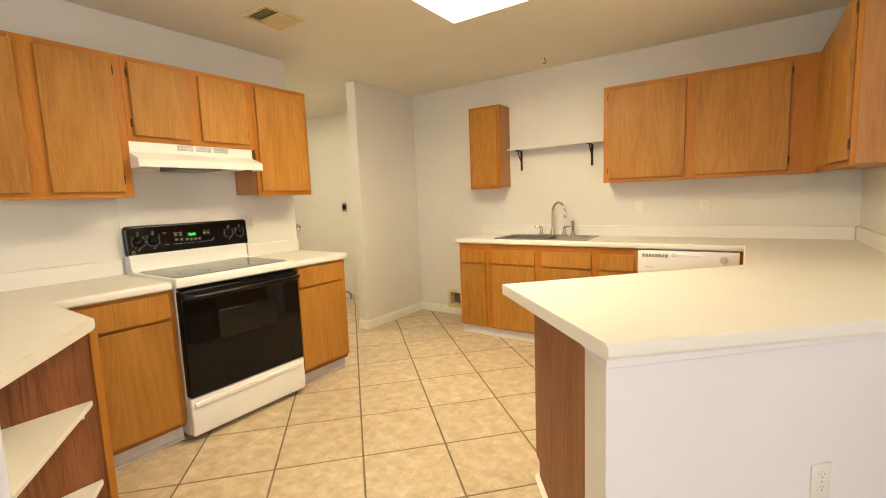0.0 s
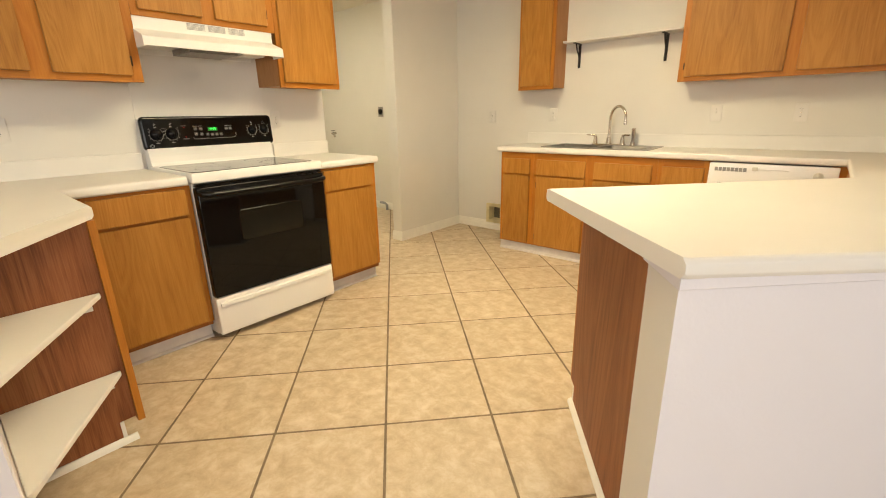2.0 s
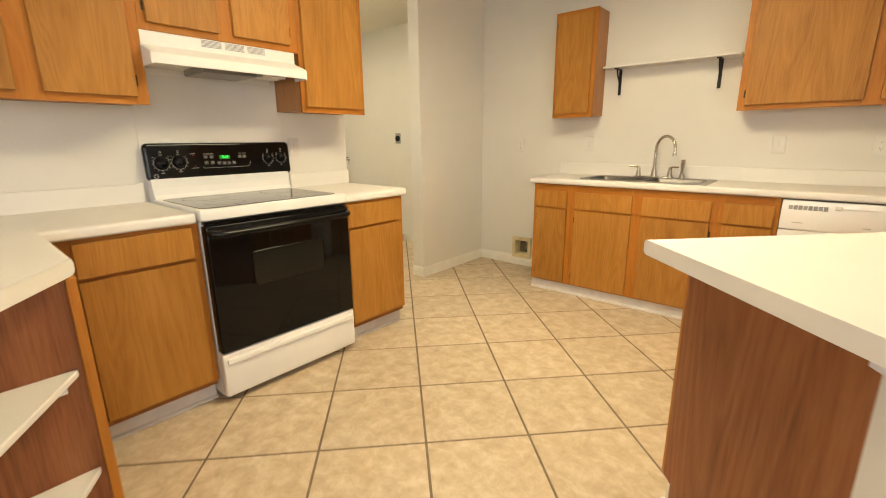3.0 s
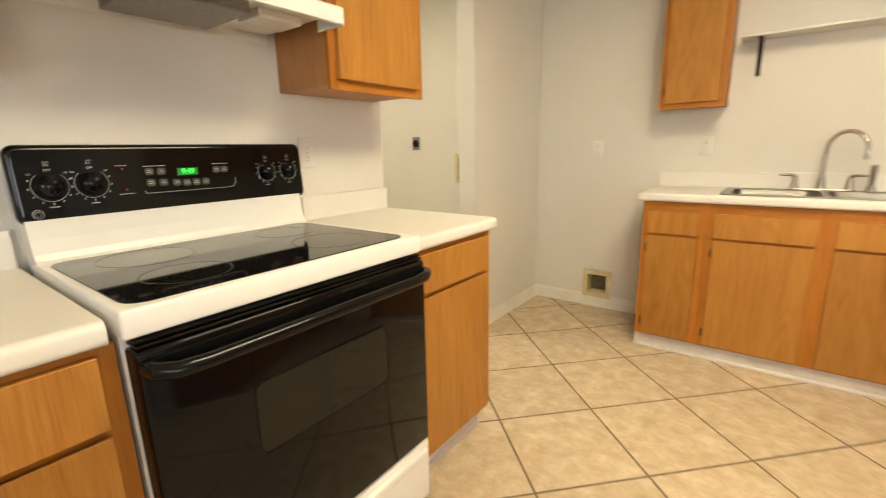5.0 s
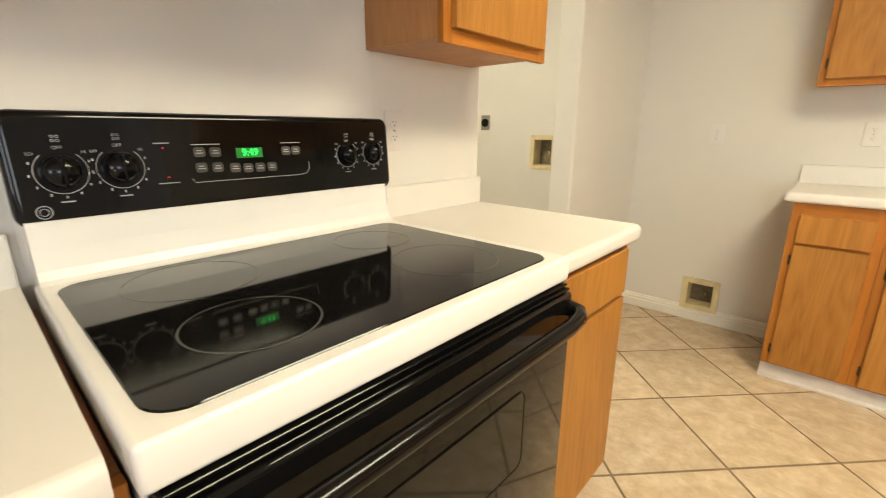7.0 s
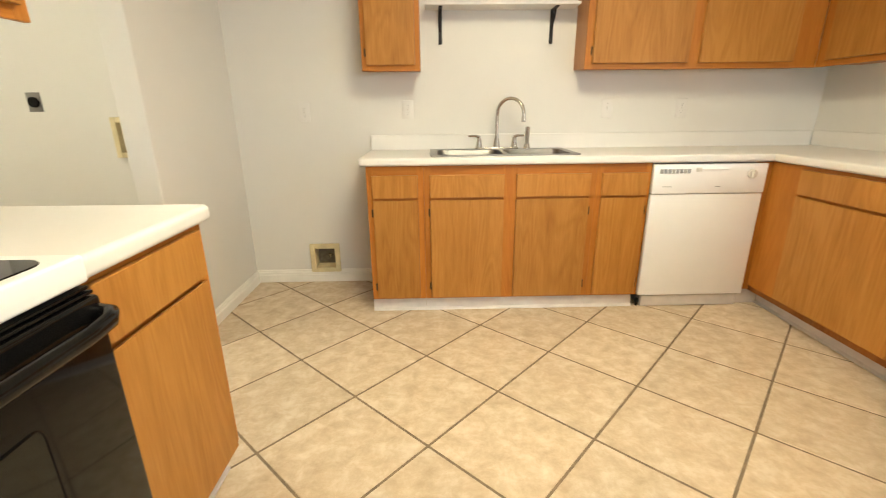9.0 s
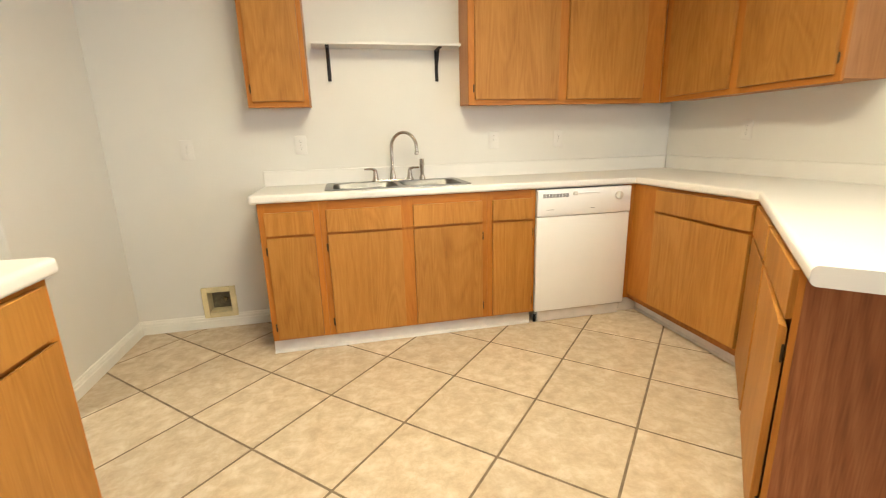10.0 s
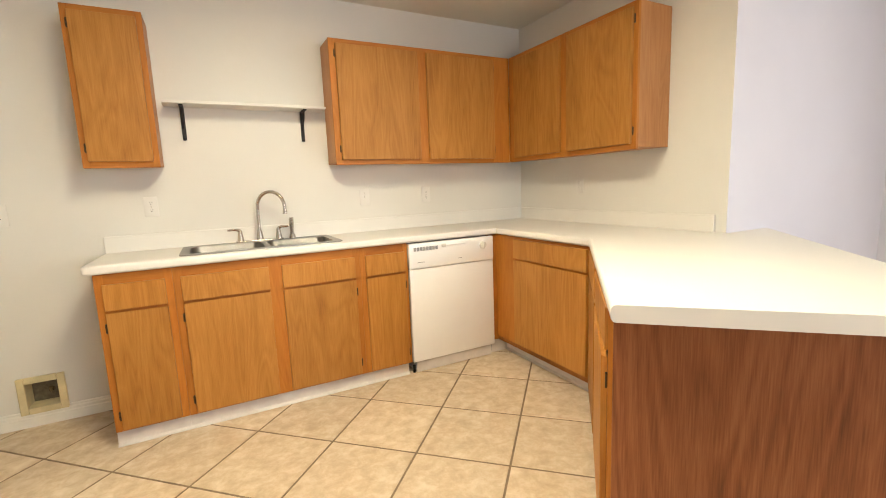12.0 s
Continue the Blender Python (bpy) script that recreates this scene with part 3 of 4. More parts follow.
# ---------------------------------------------------------------- range
RY0, RY1, RF = 1.414, 2.180, -2.697
RW = RY1 - RY0
rg = thing("range", pose(RF, RY0, 0, 0, 0, 90), "white and black electric range with ceramic glass cooktop", "stove")
part("body", B(0.002, RW - 0.002, 0.03, 0.615, 0.03, 0.885, 0.003), M_ENAMEL, rg, "white enamel sides")
rim = prism(bmesh.new(), soften([(-0.004, -0.011), (RW - 0.002, -0.011), (RW - 0.002, 0.56), (-0.004, 0.56)], (0, 1), 0.008), 0.884, 0.935, (), 0.006, 3)
part("cooktop_rim", rim, M_ENAMEL, rg, "white enamel cooktop rim", True)
glass = part("cooktop_glass", prism(bmesh.new(), rounded(0.016, 0.731, 0.014, 0.520, 0.042, 6), 0.9325, 0.9372, (), 0.0015, 1), M_GLASS, rg, "glossy black ceramic glass", True)


def ring(bm, cx, cy, r, z, w=0.0016, seg=48):
    a = [bm.verts.new((cx + (r - w) * math.cos(2 * math.pi * k / seg), cy + (r - w) * math.sin(2 * math.pi * k / seg), z)) for k in range(seg)]
    b = [bm.verts.new((cx + (r + w) * math.cos(2 * math.pi * k / seg), cy + (r + w) * math.sin(2 * math.pi * k / seg), z)) for k in range(seg)]
    for k in range(seg):
        bm.faces.new((a[k], b[k], b[(k + 1) % seg], a[(k + 1) % seg]))
    return bm


for cx, cy, r in ((0.176, 0.155, 0.089), (0.572, 0.165, 0.106), (0.185, 0.398, 0.104), (0.570, 0.395, 0.086)):
    part("burner_ring", ring(bmesh.new(), cx, cy, r, 0.9375), M_RING, glass, "grey printed burner ring")
# riser and slanted control panel
ris = strip(bmesh.new(), [(0.535, 0.905), (0.535, 0.934), (0.548, 0.941), (0.556, 0.955), (0.564, 0.99), (0.568, 1.036), (0.634, 1.036), (0.634, 0.905)], 0.003, RW - 0.003)
part("riser", ris, M_ENAMEL, rg, "white enamel riser")
BGW = 0.80
bg = prism(bmesh.new(), rounded(0, BGW, 0, 0.192, 0.024, 5), 0, 0.04, (), 0.013, 5)
GM = pose(-0.006, 0.574, 1.024) @ pose(0, 0, 0, 90 - 3.5, 0, 0)
ctl = part("control_panel", bg, M_CTRL, rg, "glossy black control panel", True)
ctl.matrix_local = GM @ pose(0, 0, -0.04)
FZ = 0.0405


def knob(cx, cy, r):
    bm = bmesh.new()
    bmesh.ops.create_uvsphere(bm, u_segments=28, v_segments=12, radius=1.0, matrix=pose(cx, cy, FZ + 0.008) @ Matrix.Diagonal((r * 0.92, r * 0.92, 0.020, 1)))
    cyl(bm, r, r * 0.97, 0.010, pose(cx, cy, FZ - 0.001), 32)
    box(bm, cx - r * 0.10, cx + r * 0.10, cy - r * 0.80, cy + r * 0.80, FZ + 0.008, FZ + 0.0305, 0.004, 2)
    part("knob", bm, M_BPLAST, ctl, "black rotary knob", True)
    dial = bmesh.new()
    R, seg = r * 1.22, 40
    a0, a1 = radians(130), radians(410)
    pts = [(cx + R * math.cos(a0 + (a1 - a0) * i / seg), cy + R * math.sin(a0 + (a1 - a0) * i / seg), FZ + 0.0004) for i in range(seg + 1)]
    tube(dial, pts, 0.0008, 4)
    for i in range(1, 10):
        a = radians(130 + 280 * i / 10)
        box(dial, -0.0013, 0.0013, -0.0022, 0.0022, 0, 0.0006, m=pose(cx + r * 1.42 * math.cos(a), cy + r * 1.42 * math.sin(a), FZ))
    part("dial_print", dial, M_PRINT, ctl, "white dial markings")
    lettering("dial_text", "OFF", r * 0.27, M_PRINT, pose(cx, cy + r * 1.32, FZ), ctl)
    if r > 0.025:
        lettering("dial_text", "LO", r * 0.24, M_PRINT, pose(cx - r * 1.2, cy + r * 1.02, FZ), ctl)
        lettering("dial_text", "HI", r * 0.24, M_PRINT, pose(cx + r * 1.15, cy + r * 1.05, FZ), ctl)
    part("label_bar", B(cx - r * 0.32, cx + r * 0.32, cy - r * 1.72, cy - r * 1.64, FZ - 0.0004, FZ + 0.0004), M_PRINT, ctl)
    icon = bmesh.new()
    for dx in (-1, 1):
        for dy in (-1, 1):
            ring(icon, cx + dx * r * 0.11, cy + r * 1.82 + dy * r * 0.11, r * 0.07, FZ + 0.0003, 0.0005, 12)
    part("burner_icon", icon, M_GREY, ctl)


knob(0.072, 0.091, 0.030)
knob(0.156, 0.093, 0.030)
knob(0.653, 0.098, 0.0265)
knob(0.738, 0.100, 0.0265)
part("display", B(0.366, 0.424, 0.101, 0.122, FZ - 0.0006, FZ + 0.0004), glow("display_backlight", (0.006, 0.16, 0.015), 0.35), ctl, "dark green lit clock display")
lettering("clock_digits", "9:49", 0.021, M_GREEN, pose(0.396, 0.112, FZ + 0.0005), ctl)
for bx, by in ((0.292, 0.116), (0.323, 0.115), (0.292, 0.085), (0.324, 0.084), (0.36, 0.081), (0.388, 0.079), (0.415, 0.079), (0.443, 0.079), (0.481, 0.113), (0.506, 0.113)):
    kb = prism(bmesh.new(), rounded(bx - 0.011, bx + 0.011, by - 0.010, by + 0.010, 0.006, 3), FZ - 0.0004, FZ + 0.0012)
    kp = part("touch_pad", kb, M_PAD, ctl, "grey touch pad")
    part("label_bar", B(bx - 0.007, bx + 0.007, by - 0.003, by - 0.001, FZ + 0.0012, FZ + 0.0016), M_PRINT, kp)
    part("label_bar", B(bx - 0.005, bx + 0.005, by + 0.002, by + 0.004, FZ + 0.0012, FZ + 0.0016), M_PRINT, kp)
for x0, x1, by in ((0.278, 0.335, 0.130), (0.47, 0.518, 0.130), (0.212, 0.24, 0.134), (0.212, 0.248, 0.058)):
    part("label_bar", B(x0, x1, by, by + 0.002, FZ - 0.0004, FZ + 0.0004), M_PRINT, ctl)
tr = bmesh.new()
tube(tr, [(0.272, 0.064, FZ), (0.277, 0.056, FZ), (0.515, 0.056, FZ), (0.53, 0.059, FZ), (0.538, 0.07, FZ), (0.538, 0.085, FZ)], 0.001, 4)
part("panel_line", tr, M_PRINT, ctl)
for lx, ly in ((0.228, 0.126), (0.230, 0.070)):
    part("indicator", B(lx - 0.0013, lx + 0.0013, ly - 0.0013, ly + 0.0013, FZ - 0.0005, FZ + 0.0006), M_RED, ctl, "red indicator lamp")
em = bmesh.new()
ring(em, 0.038, 0.026, 0.0105, FZ + 0.0004, 0.0009, 28)
ring(em, 0.038, 0.026, 0.006, FZ + 0.0004, 0.0007, 24)
part("emblem", em, M_GREY, ctl, "round grey emblem")
# oven door
od = part("oven_door", B(0.004, RW - 0.004, -0.024, 0.03, 0.258, 0.862, 0.008, 3), M_BLACK, rg, "black glass oven door", True)
part("oven_window", prism(bmesh.new(), rounded(0.20, 0.585, 0.548, 0.713, 0.018, 4), 0, 0.0012), M_OVENWIN, od, "dim oven window").matrix_local = Matrix(((1, 0, 0, 0), (0, 0, -1, -0.0242), (0, 1, 0, 0), (0, 0, 0, 1)))
wf = bmesh.new()
wpts = rounded(0.197, 0.588, 0.545, 0.716, 0.02, 4)
tube(wf, [(x, -0.0248, z) for x, z in wpts] + [(wpts[0][0], -0.0248, wpts[0][1])], 0.0014, 5)
part("window_edge", wf, M_BPLAST, od)
hb = bmesh.new()
hp = [(0.022, -0.022, 0.832), (0.026, -0.048, 0.83), (0.050, -0.062, 0.827), (0.10, -0.066, 0.825), (RW - 0.10, -0.066, 0.825), (RW - 0.050, -0.062, 0.827), (RW - 0.026, -0.048, 0.83), (RW - 0.022, -0.022, 0.832)]
tube(hb, hp, [0.017, 0.017, 0.016, 0.0155, 0.0155, 0.016, 0.017, 0.017], 14)
part("handle", hb, M_BPLAST, od, "black bar handle", True)
for k, z in enumerate((0.868, 0.876)):
    part("vent_rib", B(0.01, RW - 0.01, -0.018 + 0.006 * k, 0.03, z - 0.0028, z + 0.0028, 0.001), M_BPLAST, rg, "black vent rib")
dr = bmesh.new()
box(dr, 0.002, RW - 0.002, -0.020, 0.03, 0.035, 0.252, 0.008, 3)
dwr = part("drawer", dr, M_ENAMEL, rg, "white storage drawer", True)
part("drawer_pull", strip(bmesh.new(), [(-0.020, 0.228), (-0.030, 0.222), (-0.031, 0.205), (-0.028, 0.200), (-0.0195, 0.206)], 0.022, RW - 0.022), M_ENAMEL, dwr)
for fx in (0.05, RW - 0.05):
    for fy in (0.08, 0.55):
        part("foot", cyl(bmesh.new(), 0.018, 0.018, 0.034, pose(fx, fy, 0.0), 12), M_BPLAST, rg)

# ---------------------------------------------------------------- hood
HD0, HW = 1.398, 0.757
hd = thing("range_hood", pose(-2.936, HD0, 1.552, 0, 0, 90), "white under-cabinet range hood", "range hood")
prof = [(0.0, 0.0), (0.0, 0.042), (0.012, 0.05), (0.10, 0.082), (0.1135, 0.09), (0.1135, 0.155), (0.40, 0.155), (0.40, 0.0), (0.392, 0.0), (0.392, 0.03), (0.016, 0.03), (0.016, 0.0)]
hb = bmesh.new()
strip(hb, prof, 0.008, HW - 0.008)
part("canopy", hb, M_ENAMEL, hd, "white enamel canopy")
for x0, x1 in ((0, 0.0078), (HW - 0.0078, HW)):
    part("side", strip(bmesh.new(), [(0.0, -0.004), (0.0, 0.042), (0.012, 0.05), (0.10, 0.082), (0.1125, 0.09), (0.1125, 0.154), (0.113, 0.154), (0.40, 0.0), (0.40, -0.004)][:6] + [(0.1134, 0.154), (0.1134, -0.004)], x0, x1), M_ENAMEL, hd)
part("filter", B(0.25, 0.52, 0.10, 0.34, -0.004, 0.0295, 0.003), M_MESH, hd, "grey metal grease filter")
part("lamp_cover", B(0.56, 0.70, 0.12, 0.24, 0.004, 0.0295, 0.004), M_PLAST, hd, "frosted lamp cover")
# vent slots are solid bars, their inner shade given as grey
for k in range(3):
    v0 = 0.262 + k * 0.113
    for j in range(6):
        part("vent_slot", B(v0, v0 + 0.095, 0.1118, 0.1136, 0.1125 + j * 0.0055, 0.1153 + j * 0.0055), M_GREY, hd)

# ---------------------------------------------------------------- dishwasher
DWW = 0.646
dw = thing("dishwasher", pose(-0.836, SY - 0.017, 0), "white built-in dishwasher beneath the counter", "dishwasher")
part("door", B(0.003, DWW - 0.003, 0, 0.03, 0.078, 0.699, 0.005, 2), M_DWHITE, dw, "", True)
cp = part("control_panel", B(0.003, DWW - 0.003, -0.006, 0.03, 0.703, 0.868, 0.005, 2), M_DWHITE, dw, "", True)
for k in range(8):
    part("push_button", B(0.035 + k * 0.022, 0.053 + k * 0.022, -0.009, -0.005, 0.818, 0.842, 0.001), M_GREY if k % 3 else M_PRINT, cp)
part("latch", B(0.24, 0.42, -0.013, -0.005, 0.834, 0.846, 0.003), M_DWHITE, cp)
part("latch_lever", B(0.235, 0.265, -0.016, -0.005, 0.828, 0.85, 0.003), M_PLAST, cp)
dl = bmesh.new()
cyl(dl, 0.026, 0.024, 0.014, pose(0.555, -0.005, 0.812, 90, 0, 0), 28)
box(dl, 0.549, 0.561, -0.030, -0.018, 0.788, 0.836, 0.002)
part("dial", dl, M_PLAST, cp, "white timer dial", True)
part("label_bar", B(0.06, 0.11, -0.0066, -0.0055, 0.742, 0.745), M_GREY, cp)
part("label_bar", B(0.36, 0.39, -0.0066, -0.0055, 0.740, 0.743), M_GREY, cp)
part("tub", B(0.012, DWW - 0.012, 0.0305, 0.50, 0.02, 0.866), M_GREY, dw)
part("kick_plate", B(0.030, DWW - 0.025, 0.012, 0.03, 0.002, 0.076, 0.003), M_KICK, dw, "pale grey kick plate")

part("foot", cyl(bmesh.new(), 0.010, 0.010, 0.05, pose(0.014, 0.03, 0.0), 12), M_BPLAST, dw, "black levelling foot")

# ---------------------------------------------------------------- sink and tap
sk = thing("sink", pose(0, 0, CT), "stainless steel double bowl drop-in sink", "sink")
x0, x1, y0, y1 = SINK
xm = (x0 + x1) / 2 + 0.01
b1 = (x0 + 0.045, xm - 0.016, y0 + 0.035, y1 - 0.085)
b2 = (xm + 0.016, x1 - 0.045, y0 + 0.035, y1 - 0.085)
rimm = prism(bmesh.new(), rounded(x0, x1, y0, y1, 0.03), -0.001, 0.006, [rounded(*b1, 0.05), rounded(*b2, 0.05)])
part("rim", rimm, M_STEEL, sk, "", True)


def bowl(b, depth=0.17):
    bm = bmesh.new()
    rings = []
    for z, ins, r in ((0.0065, -0.004, 0.054), (0.002, 0.0, 0.05), (-depth + 0.03, 0.012, 0.05), (-depth + 0.008, 0.022, 0.045), (-depth, 0.045, 0.03)):
        rings.append([bm.verts.new((x, y, z)) for x, y in rounded(b[0] + ins, b[1] - ins, b[2] + ins, b[3] - ins, r)])
    for a, c in zip(rings, rings[1:]):
        n = len(a)
        for k in range(n):
            bm.faces.new((a[k], a[(k + 1) % n], c[(k + 1) % n], c[k]))
    bm.faces.new(rings[-1])
    bmesh.ops.solidify(bm, geom=bm.faces[:], thickness=0.0015)
    bo = part("bowl", bm, M_STEEL, sk, "", True)
    dm = bmesh.new()
    cyl(dm, 0.042, 0.038, 0.004, pose((b[0] + b[1]) / 2, (b[2] + b[3]) / 2, -depth + 0.0012), 24)
    part("drain", dm, M_NICKEL, bo, "round drain")


bowl(b1)
bowl(b2)
FXc, FYc = -1.66, y1 - 0.045
ft = thing("faucet", pose(FXc, FYc, CT + 0.006), "brushed nickel gooseneck faucet with two lever handles", "faucet")
part("deck_plate", prism(bmesh.new(), rounded(-0.14, 0.14, -0.026, 0.026, 0.024, 5), 0, 0.010, (), 0.004, 2), M_NICKEL, ft, "", True)
sp = bmesh.new()
cyl(sp, 0.023, 0.014, 0.06, pose(0, 0, 0.008), 20)
tip = Vector((0.150, -0.085, 0))
pts = [(0, 0, 0.05), (0, 0, 0.19)]
for k in range(1, 13):
    a = math.pi * k / 12
    pts.append(tuple(tip * (0.5 - 0.5 * math.cos(a)) + Vector((0, 0, 0.21 + 0.095 * math.sin(a)))))
pts.append(tuple(tip + Vector((0, 0, 0.175))))
tube(sp, pts, 0.0105, 12)
tube(sp, [tuple(tip + Vector((0, 0, 0.19))), tuple(tip + Vector((0, 0, 0.165)))], 0.0135, 12)
part("spout", sp, M_NICKEL, ft, "gooseneck spout", True)
for sx in (-1, 1):
    hb = bmesh.new()
    cyl(hb, 0.021, 0.013, 0.05, pose(sx * 0.112, 0, 0.008), 18)
    cyl(hb, 0.014, 0.011, 0.018, pose(sx * 0.112, 0, 0.056), 18)
    d = -0.07 if sx < 0 else 0.06
    tube(hb, [(sx * 0.112, 0, 0.072), (sx * 0.112 + d * 0.3, -0.008, 0.082), (sx * 0.112 + d, -0.02, 0.082)], [0.011, 0.008, 0.0055], 10)
    part("handle", hb, M_NICKEL, ft, "lever handle", True)
sy = thing("sprayer", pose(FXc + 0.195, FYc, CT + 0.006), "brushed nickel side sprayer beside the faucet", "sprayer")
sb = bmesh.new()
cyl(sb, 0.022, 0.016, 0.03, pose(0, 0, 0), 18)
part("base", sb, M_NICKEL, sy, "", True)
sb = bmesh.new()
tube(sb, [(0, 0, 0.028), (0, 0, 0.07), (0, -0.002, 0.10), (0, -0.006, 0.135)], [0.012, 0.013, 0.016, 0.014], 14)
part("nozzle", sb, M_NICKEL, sy, "", True)

# ---------------------------------------------------------------- shelf
sh = thing("wall_shelf", pose(-2.10, WY, 1.745), "thin white shelf on two black brackets above the sink", "shelf")
part("board", B(0, 0.905, -0.15, -0.001, 0, 0.016, 0.003), M_PLAST, sh, "white board")
for bx in (0.09, 0.775):
    bm = bmesh.new()
    box(bm, bx - 0.011, bx + 0.011, -0.006, -0.001, -0.19, -0.0005, 0.001)
    box(bm, bx - 0.011, bx + 0.011, -0.13, -0.006, -0.007, -0.0005, 0.001)
    tube(bm, [(bx, -0.006, -0.12), (bx, -0.03, -0.085), (bx, -0.065, -0.05), (bx, -0.085, -0.008)], 0.006, 8)
    tube(bm, [(bx, -0.006, -0.17), (bx, -0.016, -0.18), (bx, -0.018, -0.192)], 0.005, 8)
    part("bracket", bm, M_IRON, sh, "black scrolled iron bracket")


# ---------------------------------------------------------------- outlets, boxes, vents
def plate(m, label, kind="outlet", col=M_PLAST):
    """Cover plate, local x along the wall, y out of the wall to -."""
    o = thing("wall_outlet" if kind == "outlet" else "light_switch" if kind == "switch" else "blank_plate", m, label, "outlet" if kind == "outlet" else "switch" if kind == "switch" else "cover plate")
    part("cover", B(-0.036, 0.036, -0.006, 0, -0.058, 0.058, 0.003, 2), col, o, "", True)
    if kind == "outlet":
        for dz in (-0.021, 0.021):
            f = part("socket", prism(bmesh.new(), rounded(-0.015, 0.015, -0.0135, 0.0135, 0.008, 4), 0, 0.0015), col, o)
            f.matrix_local = Matrix(((1, 0, 0, 0), (0, 0, -1, -0.006), (0, 1, 0, dz), (0, 0, 0, 1)))
            # solid dark slivers stand in for the shade in the socket holes
            for dx in (-0.006, 0.006):
                part("slot", B(dx - 0.001, dx + 0.001, 0.002, 0.006, 0.0013, 0.0018), M_DARK, f)
            part("slot", B(-0.002, 0.002, -0.008, -0.004, 0.0013, 0.0018), M_DARK, f)
    elif kind == "switch":
        part("toggle", B(-0.005, 0.005, -0.017, -0.005, -0.004, 0.014, 0.002), col, o)
    part("screw", cyl(bmesh.new(), 0.003, 0.0025, 0.001, pose(0, -0.006, 0.0 if kind == "outlet" else 0.03, 90, 0, 0), 10), M_NICKEL, o)
    return o


plate(pose(-2.89, WY, 1.162), "white duplex outlet above the low vent box")
plate(pose(-2.225, WY, 1.172), "white duplex outlet beside the sink")
plate(pose(-0.93, WY, 1.168), "white toggle switch under the wall cabinets", "switch")
plate(pose(-0.44, WY, 1.166), "white duplex outlet under the wall cabinets")
plate(pose(RX, 3.712, 1.19, 0, 0, -90), "white duplex outlet beneath the end cabinet")
plate(pose(WX, 2.275, 1.182, 0, 0, 90), "white duplex outlet beside the range")
plate(pose(WX, 0.828, 1.16, 0, 0, 90), "white duplex outlet over the bar counter")
hwang = math.degrees(math.atan2(2.663 - E_PEN[1], 0.715 - E_PEN[0]))
po = Vector((E_PEN[0], E_PEN[1], 0)) + Vector((math.cos(radians(hwang)), math.sin(radians(hwang)), 0)) * 0.72
plate(pose(po.x, po.y, 0.408, 0, 0, hwang), "white duplex outlet on the peninsula half wall")


def recessed_box(m, w, h, label, name):
    o = thing(name, m, label, "vent box")
    for a in ((-w / 2, -w / 2 + 0.034, -h / 2, h / 2), (w / 2 - 0.034, w / 2, -h / 2, h / 2), (-w / 2 + 0.034, w / 2 - 0.034, -h / 2, -h / 2 + 0.034), (-w / 2 + 0.034, w / 2 - 0.034, h / 2 - 0.034, h / 2)):
        part("frame", B(a[0], a[1], -0.022, -0.002, a[2], a[3], 0.003), M_BEIGE, o)
    a, c = w / 2 - 0.0305, h / 2 - 0.0305
    # the box's inner shade is put into the back plate's colour
    part("back", B(-a, a, 0.085, 0.09, -c, c), M_BOXIN, o, "back plate coloured dark for the shade inside")
    for q in ((-a, -a + 0.003, -c, c), (a - 0.003, a, -c, c), (-a + 0.003, a - 0.003, -c, -c + 0.003), (-a + 0.003, a - 0.003, c - 0.003, c)):
        part("side", B(q[0], q[1], -0.003, 0.085, q[2], q[3]), M_BEIGE, o)
    bm = bmesh.new()
    tube(bm, [(0.02, 0.085, -0.01), (0.02, 0.05, -0.01), (0.02, 0.045, 0.012)], 0.009, 10)
    part("valve", bm, M_NICKEL, o, "small metal valve", True)


recessed_box(pose(BOX_LOW[0], WY, BOX_LOW[1]), BOX_LOW[2], BOX_LOW[3], "beige recessed outlet box low on the wall", "recessed_box")
recessed_box(pose(BOX_UTIL[0], UY, BOX_UTIL[1]), BOX_UTIL[2], BOX_UTIL[3], "beige washing machine outlet box in the utility room", "recessed_box")
dry = thing("dryer_outlet", pose(-4.63, UY, 1.242), "dark dryer outlet on a metal plate", "outlet")
part("cover", B(-0.045, 0.045, -0.005, 0, -0.06, 0.06, 0.002), M_STEEL, dry)
part("socket", cyl(bmesh.new(), 0.034, 0.032, 0.014, pose(0, -0.004, 0.0, 90, 0, 0), 24), M_BPLAST, dry, "black round socket")
hv = thing("hose_valve", pose(-5.56, UY, 0.97), "brass hose valve on the utility wall", "valve")
bm = bmesh.new()
tube(bm, [(-0.03, 0, 0), (-0.03, -0.06, 0), (0.0, -0.09, 0), (0.05, -0.09, -0.01), (0.055, -0.09, -0.05)], 0.014, 10)
part("spout", bm, M_NICKEL, hv, "", True)
part("handle", cyl(bmesh.new(), 0.032, 0.032, 0.008, pose(-0.03, -0.05, 0.03), 14), M_IRON, hv)
pp = thing("gas_pipe", pose(-4.55, UY - 0.06, 0.0), "short capped pipe by the utility baseboard", "pipe")
bm = bmesh.new()
tube(bm, [(0, 0, 0), (0, 0, 0.07), (-0.04, 0, 0.09), (-0.12, 0, 0.09)], 0.017, 10)
part("pipe", bm, M_GREY, pp, "", True)

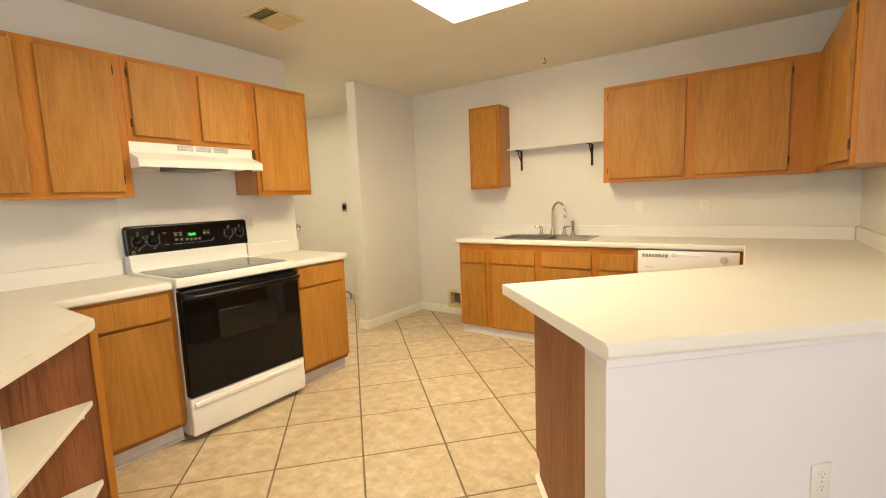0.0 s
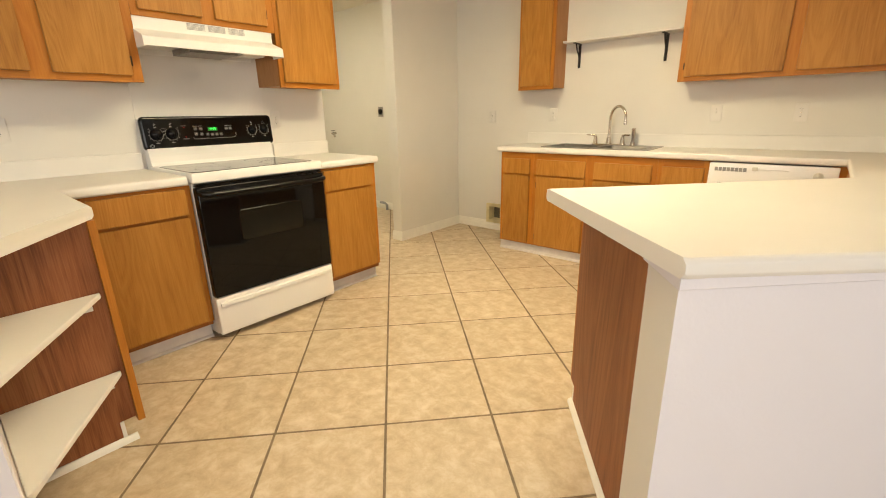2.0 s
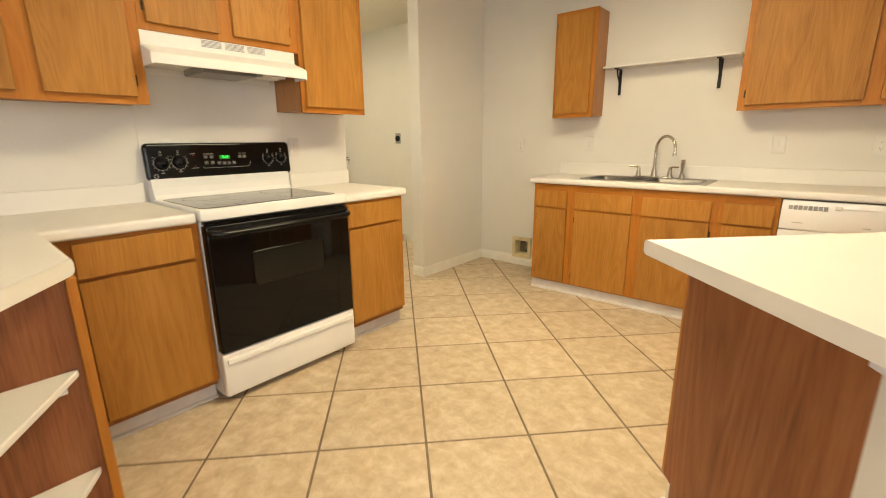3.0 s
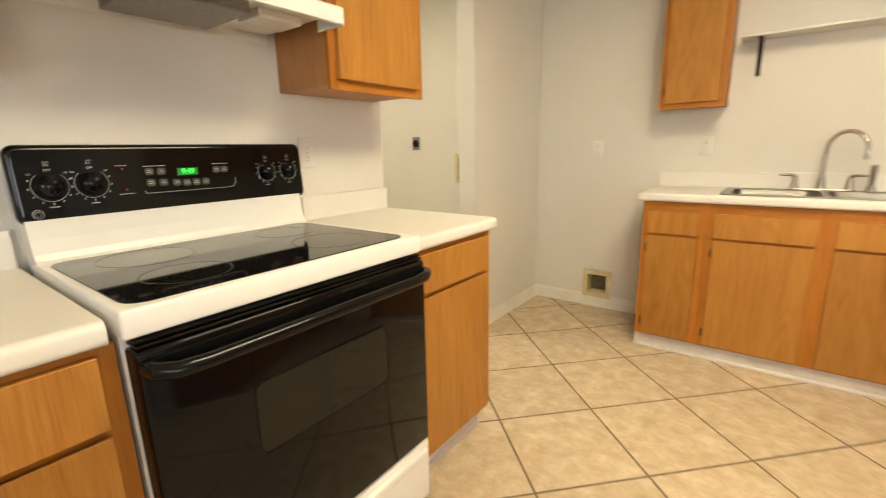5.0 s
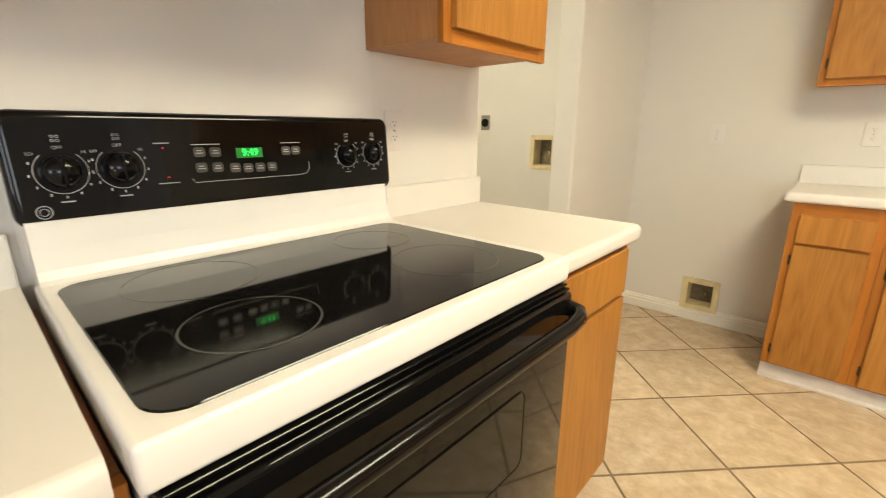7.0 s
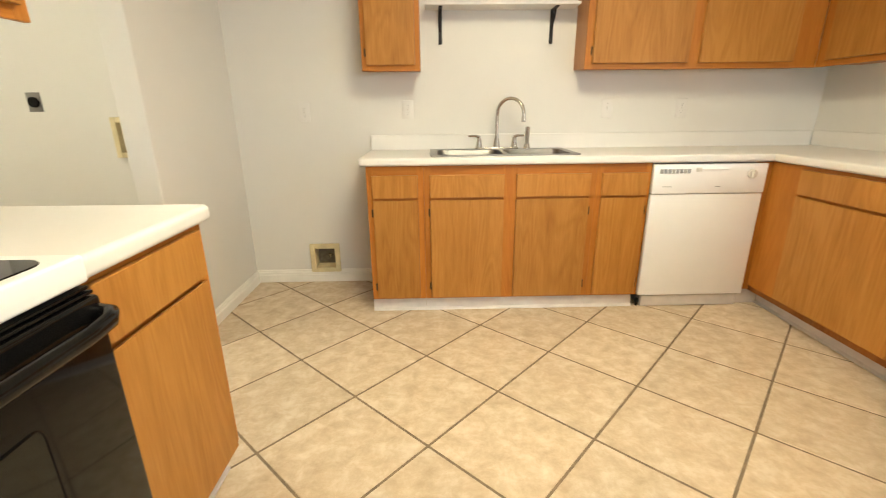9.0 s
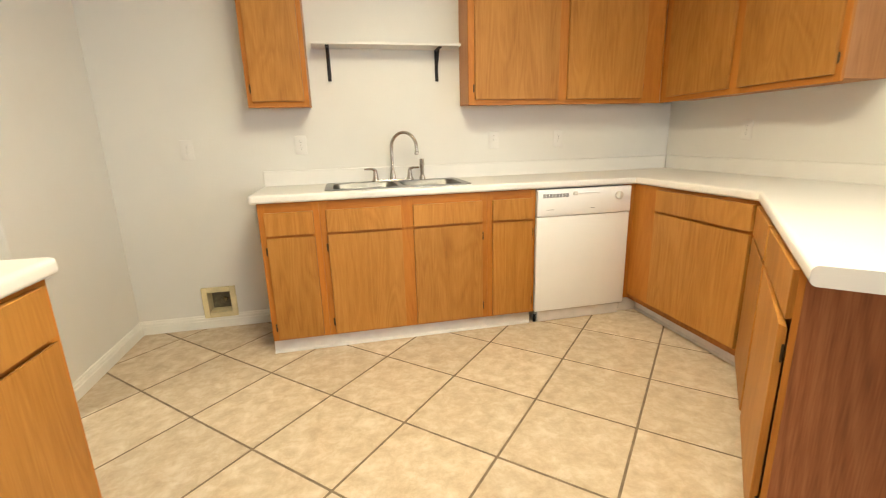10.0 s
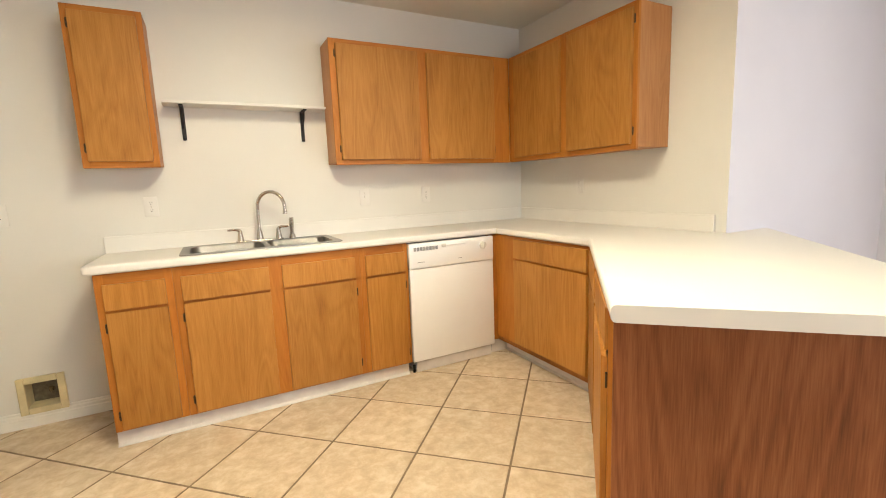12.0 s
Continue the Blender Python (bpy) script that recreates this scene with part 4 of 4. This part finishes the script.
cv = thing("ceiling_vent", pose(-2.655, 2.13, CEIL), "beige slatted ceiling air vent", "vent")
for a in ((-0.13, -0.10, -0.145, 0.145), (0.10, 0.13, -0.145, 0.145), (-0.10, 0.10, -0.145, -0.115), (-0.10, 0.10, 0.115, 0.145)):
    part("frame", B(*a, -0.012, 0, 0.003), M_BEIGE, cv)
for k in range(11):
    sl = part("slat", B(-0.1, 0.1, -0.011, 0.011, -0.001, 0.001), M_BEIGE, cv)
    sl.matrix_local = pose(0, -0.10 + k * 0.02, -0.012, 32 if k < 4 else -32)
# dark sheet stands in for the shade behind the slats
part("backing", B(-0.1, 0.1, -0.115, 0.115, -0.002, -0.0005), M_BOXIN, cv)
hk = thing("ceiling_hook", pose(-1.64, 4.08, CEIL), "small dark metal ceiling hook", "hook")
bm = bmesh.new()
tube(bm, [(0, 0, 0), (0, 0, -0.02)] + [(0.014 * math.sin(a), 0, -0.034 + 0.014 * math.cos(a)) for a in (0.2, 0.9, 1.6, 2.3, 3.0, 3.7, 4.4)], 0.003, 7)
part("hook", bm, M_IRON, hk, "", True)

# ---------------------------------------------------------------- lights
def panel_light(x0, x1, y0, y1, up, material, label):
    """A light box; up: how far its diffuser lies above the ceiling's face."""
    cl = thing("ceiling_light", pose((x0 + x1) / 2, (y0 + y1) / 2, CEIL), label, "ceiling light")
    hx, hy = (x1 - x0) / 2, (y1 - y0) / 2
    part("diffuser", B(-hx + 0.012, hx - 0.012, -hy + 0.012, hy - 0.012, up - 0.02, up - 0.008), material, cl, "glowing acrylic")
    for a in ((-hx + 0.001, -hx + 0.0115, -hy + 0.001, hy - 0.001), (hx - 0.0115, hx - 0.001, -hy + 0.001, hy - 0.001), (-hx + 0.0115, hx - 0.0115, -hy + 0.001, -hy + 0.0115), (-hx + 0.0115, hx - 0.0115, hy - 0.0115, hy - 0.001)):
        part("frame", B(*a, -0.005, up), M_TRIM, cl)
    part("housing", B(-hx + 0.001, hx - 0.001, -hy + 0.001, hy - 0.001, up, up + 0.03), M_TRIM, cl)


# shaft of 10 cm is added to keep light off the upper cabinets
panel_light(LX0, LX1, LY0, LY1, 0.10, M_LIGHT, "lit ceiling light with a white acrylic diffuser, sunk to narrow its light")
# unseen lamp, added to brighten the utility room's back wall
panel_light(-4.75, -4.45, 2.9, 3.2, -0.0305, glow("added_utility_glow", (1.0, 0.90, 0.72), UTILITY_POWER), "small unseen ceiling light added to brighten the utility room")

# ---------------------------------------------------------------- floor tiles
PITCH, GAP, ROT = 0.437, 0.0093, radians(46.3)
ua, ub = Vector((math.cos(ROT), math.sin(ROT), 0)), Vector((math.sin(ROT), -math.cos(ROT), 0))
ORIGIN = Vector((-1.800, 3.055, 0))
half = (PITCH - GAP) / 2
tile_me = bpy.data.meshes.new("tile")
tb = box(bmesh.new(), -half, half, -half, half, -0.006, 0.0, 0.0025)
tb.to_mesh(tile_me)
tb.free()
tile_me.materials.append(M_TILE)
tm = Matrix.Rotation(ROT, 4, "Z")
X0, X1, Y0, Y1 = UT_X, DX + 0.05, BACK_Y, UY
for i in range(-20, 21):
    for j in range(-20, 21):
        c = ORIGIN + ua * PITCH * (i + 0.5) + ub * PITCH * (j + 0.5)
        r = half * 1.414
        if not (X0 - r < c.x < X1 + r and Y0 - r < c.y < Y1 + r) or (c.x < WX - T - r and c.y < UT_Y0 - r):
            continue
        pm = Matrix.Translation(c) @ tm
        if X0 + r < c.x < X1 - r and Y0 + r < c.y < Y1 - r:
            ob = new("tile", tile_me)
        else:
            bm = box(bmesh.new(), -half, half, -half, half, -0.006, 0.0, 0.0025)
            inv = pm.inverted()
            for co, no in (((X0, 0, 0), (-1, 0, 0)), ((X1, 0, 0), (1, 0, 0)), ((0, Y0, 0), (0, -1, 0)), ((0, Y1, 0), (0, 1, 0))):
                bmesh.ops.bisect_plane(bm, geom=bm.verts[:] + bm.edges[:] + bm.faces[:], plane_co=inv @ Vector(co), plane_no=inv.to_3x3() @ Vector(no), clear_outer=True)
            if not bm.faces:
                bm.free()
                continue
            ob = part("tile", bm, M_TILE)
        ob.matrix_world = pm
        ob.parent = floor
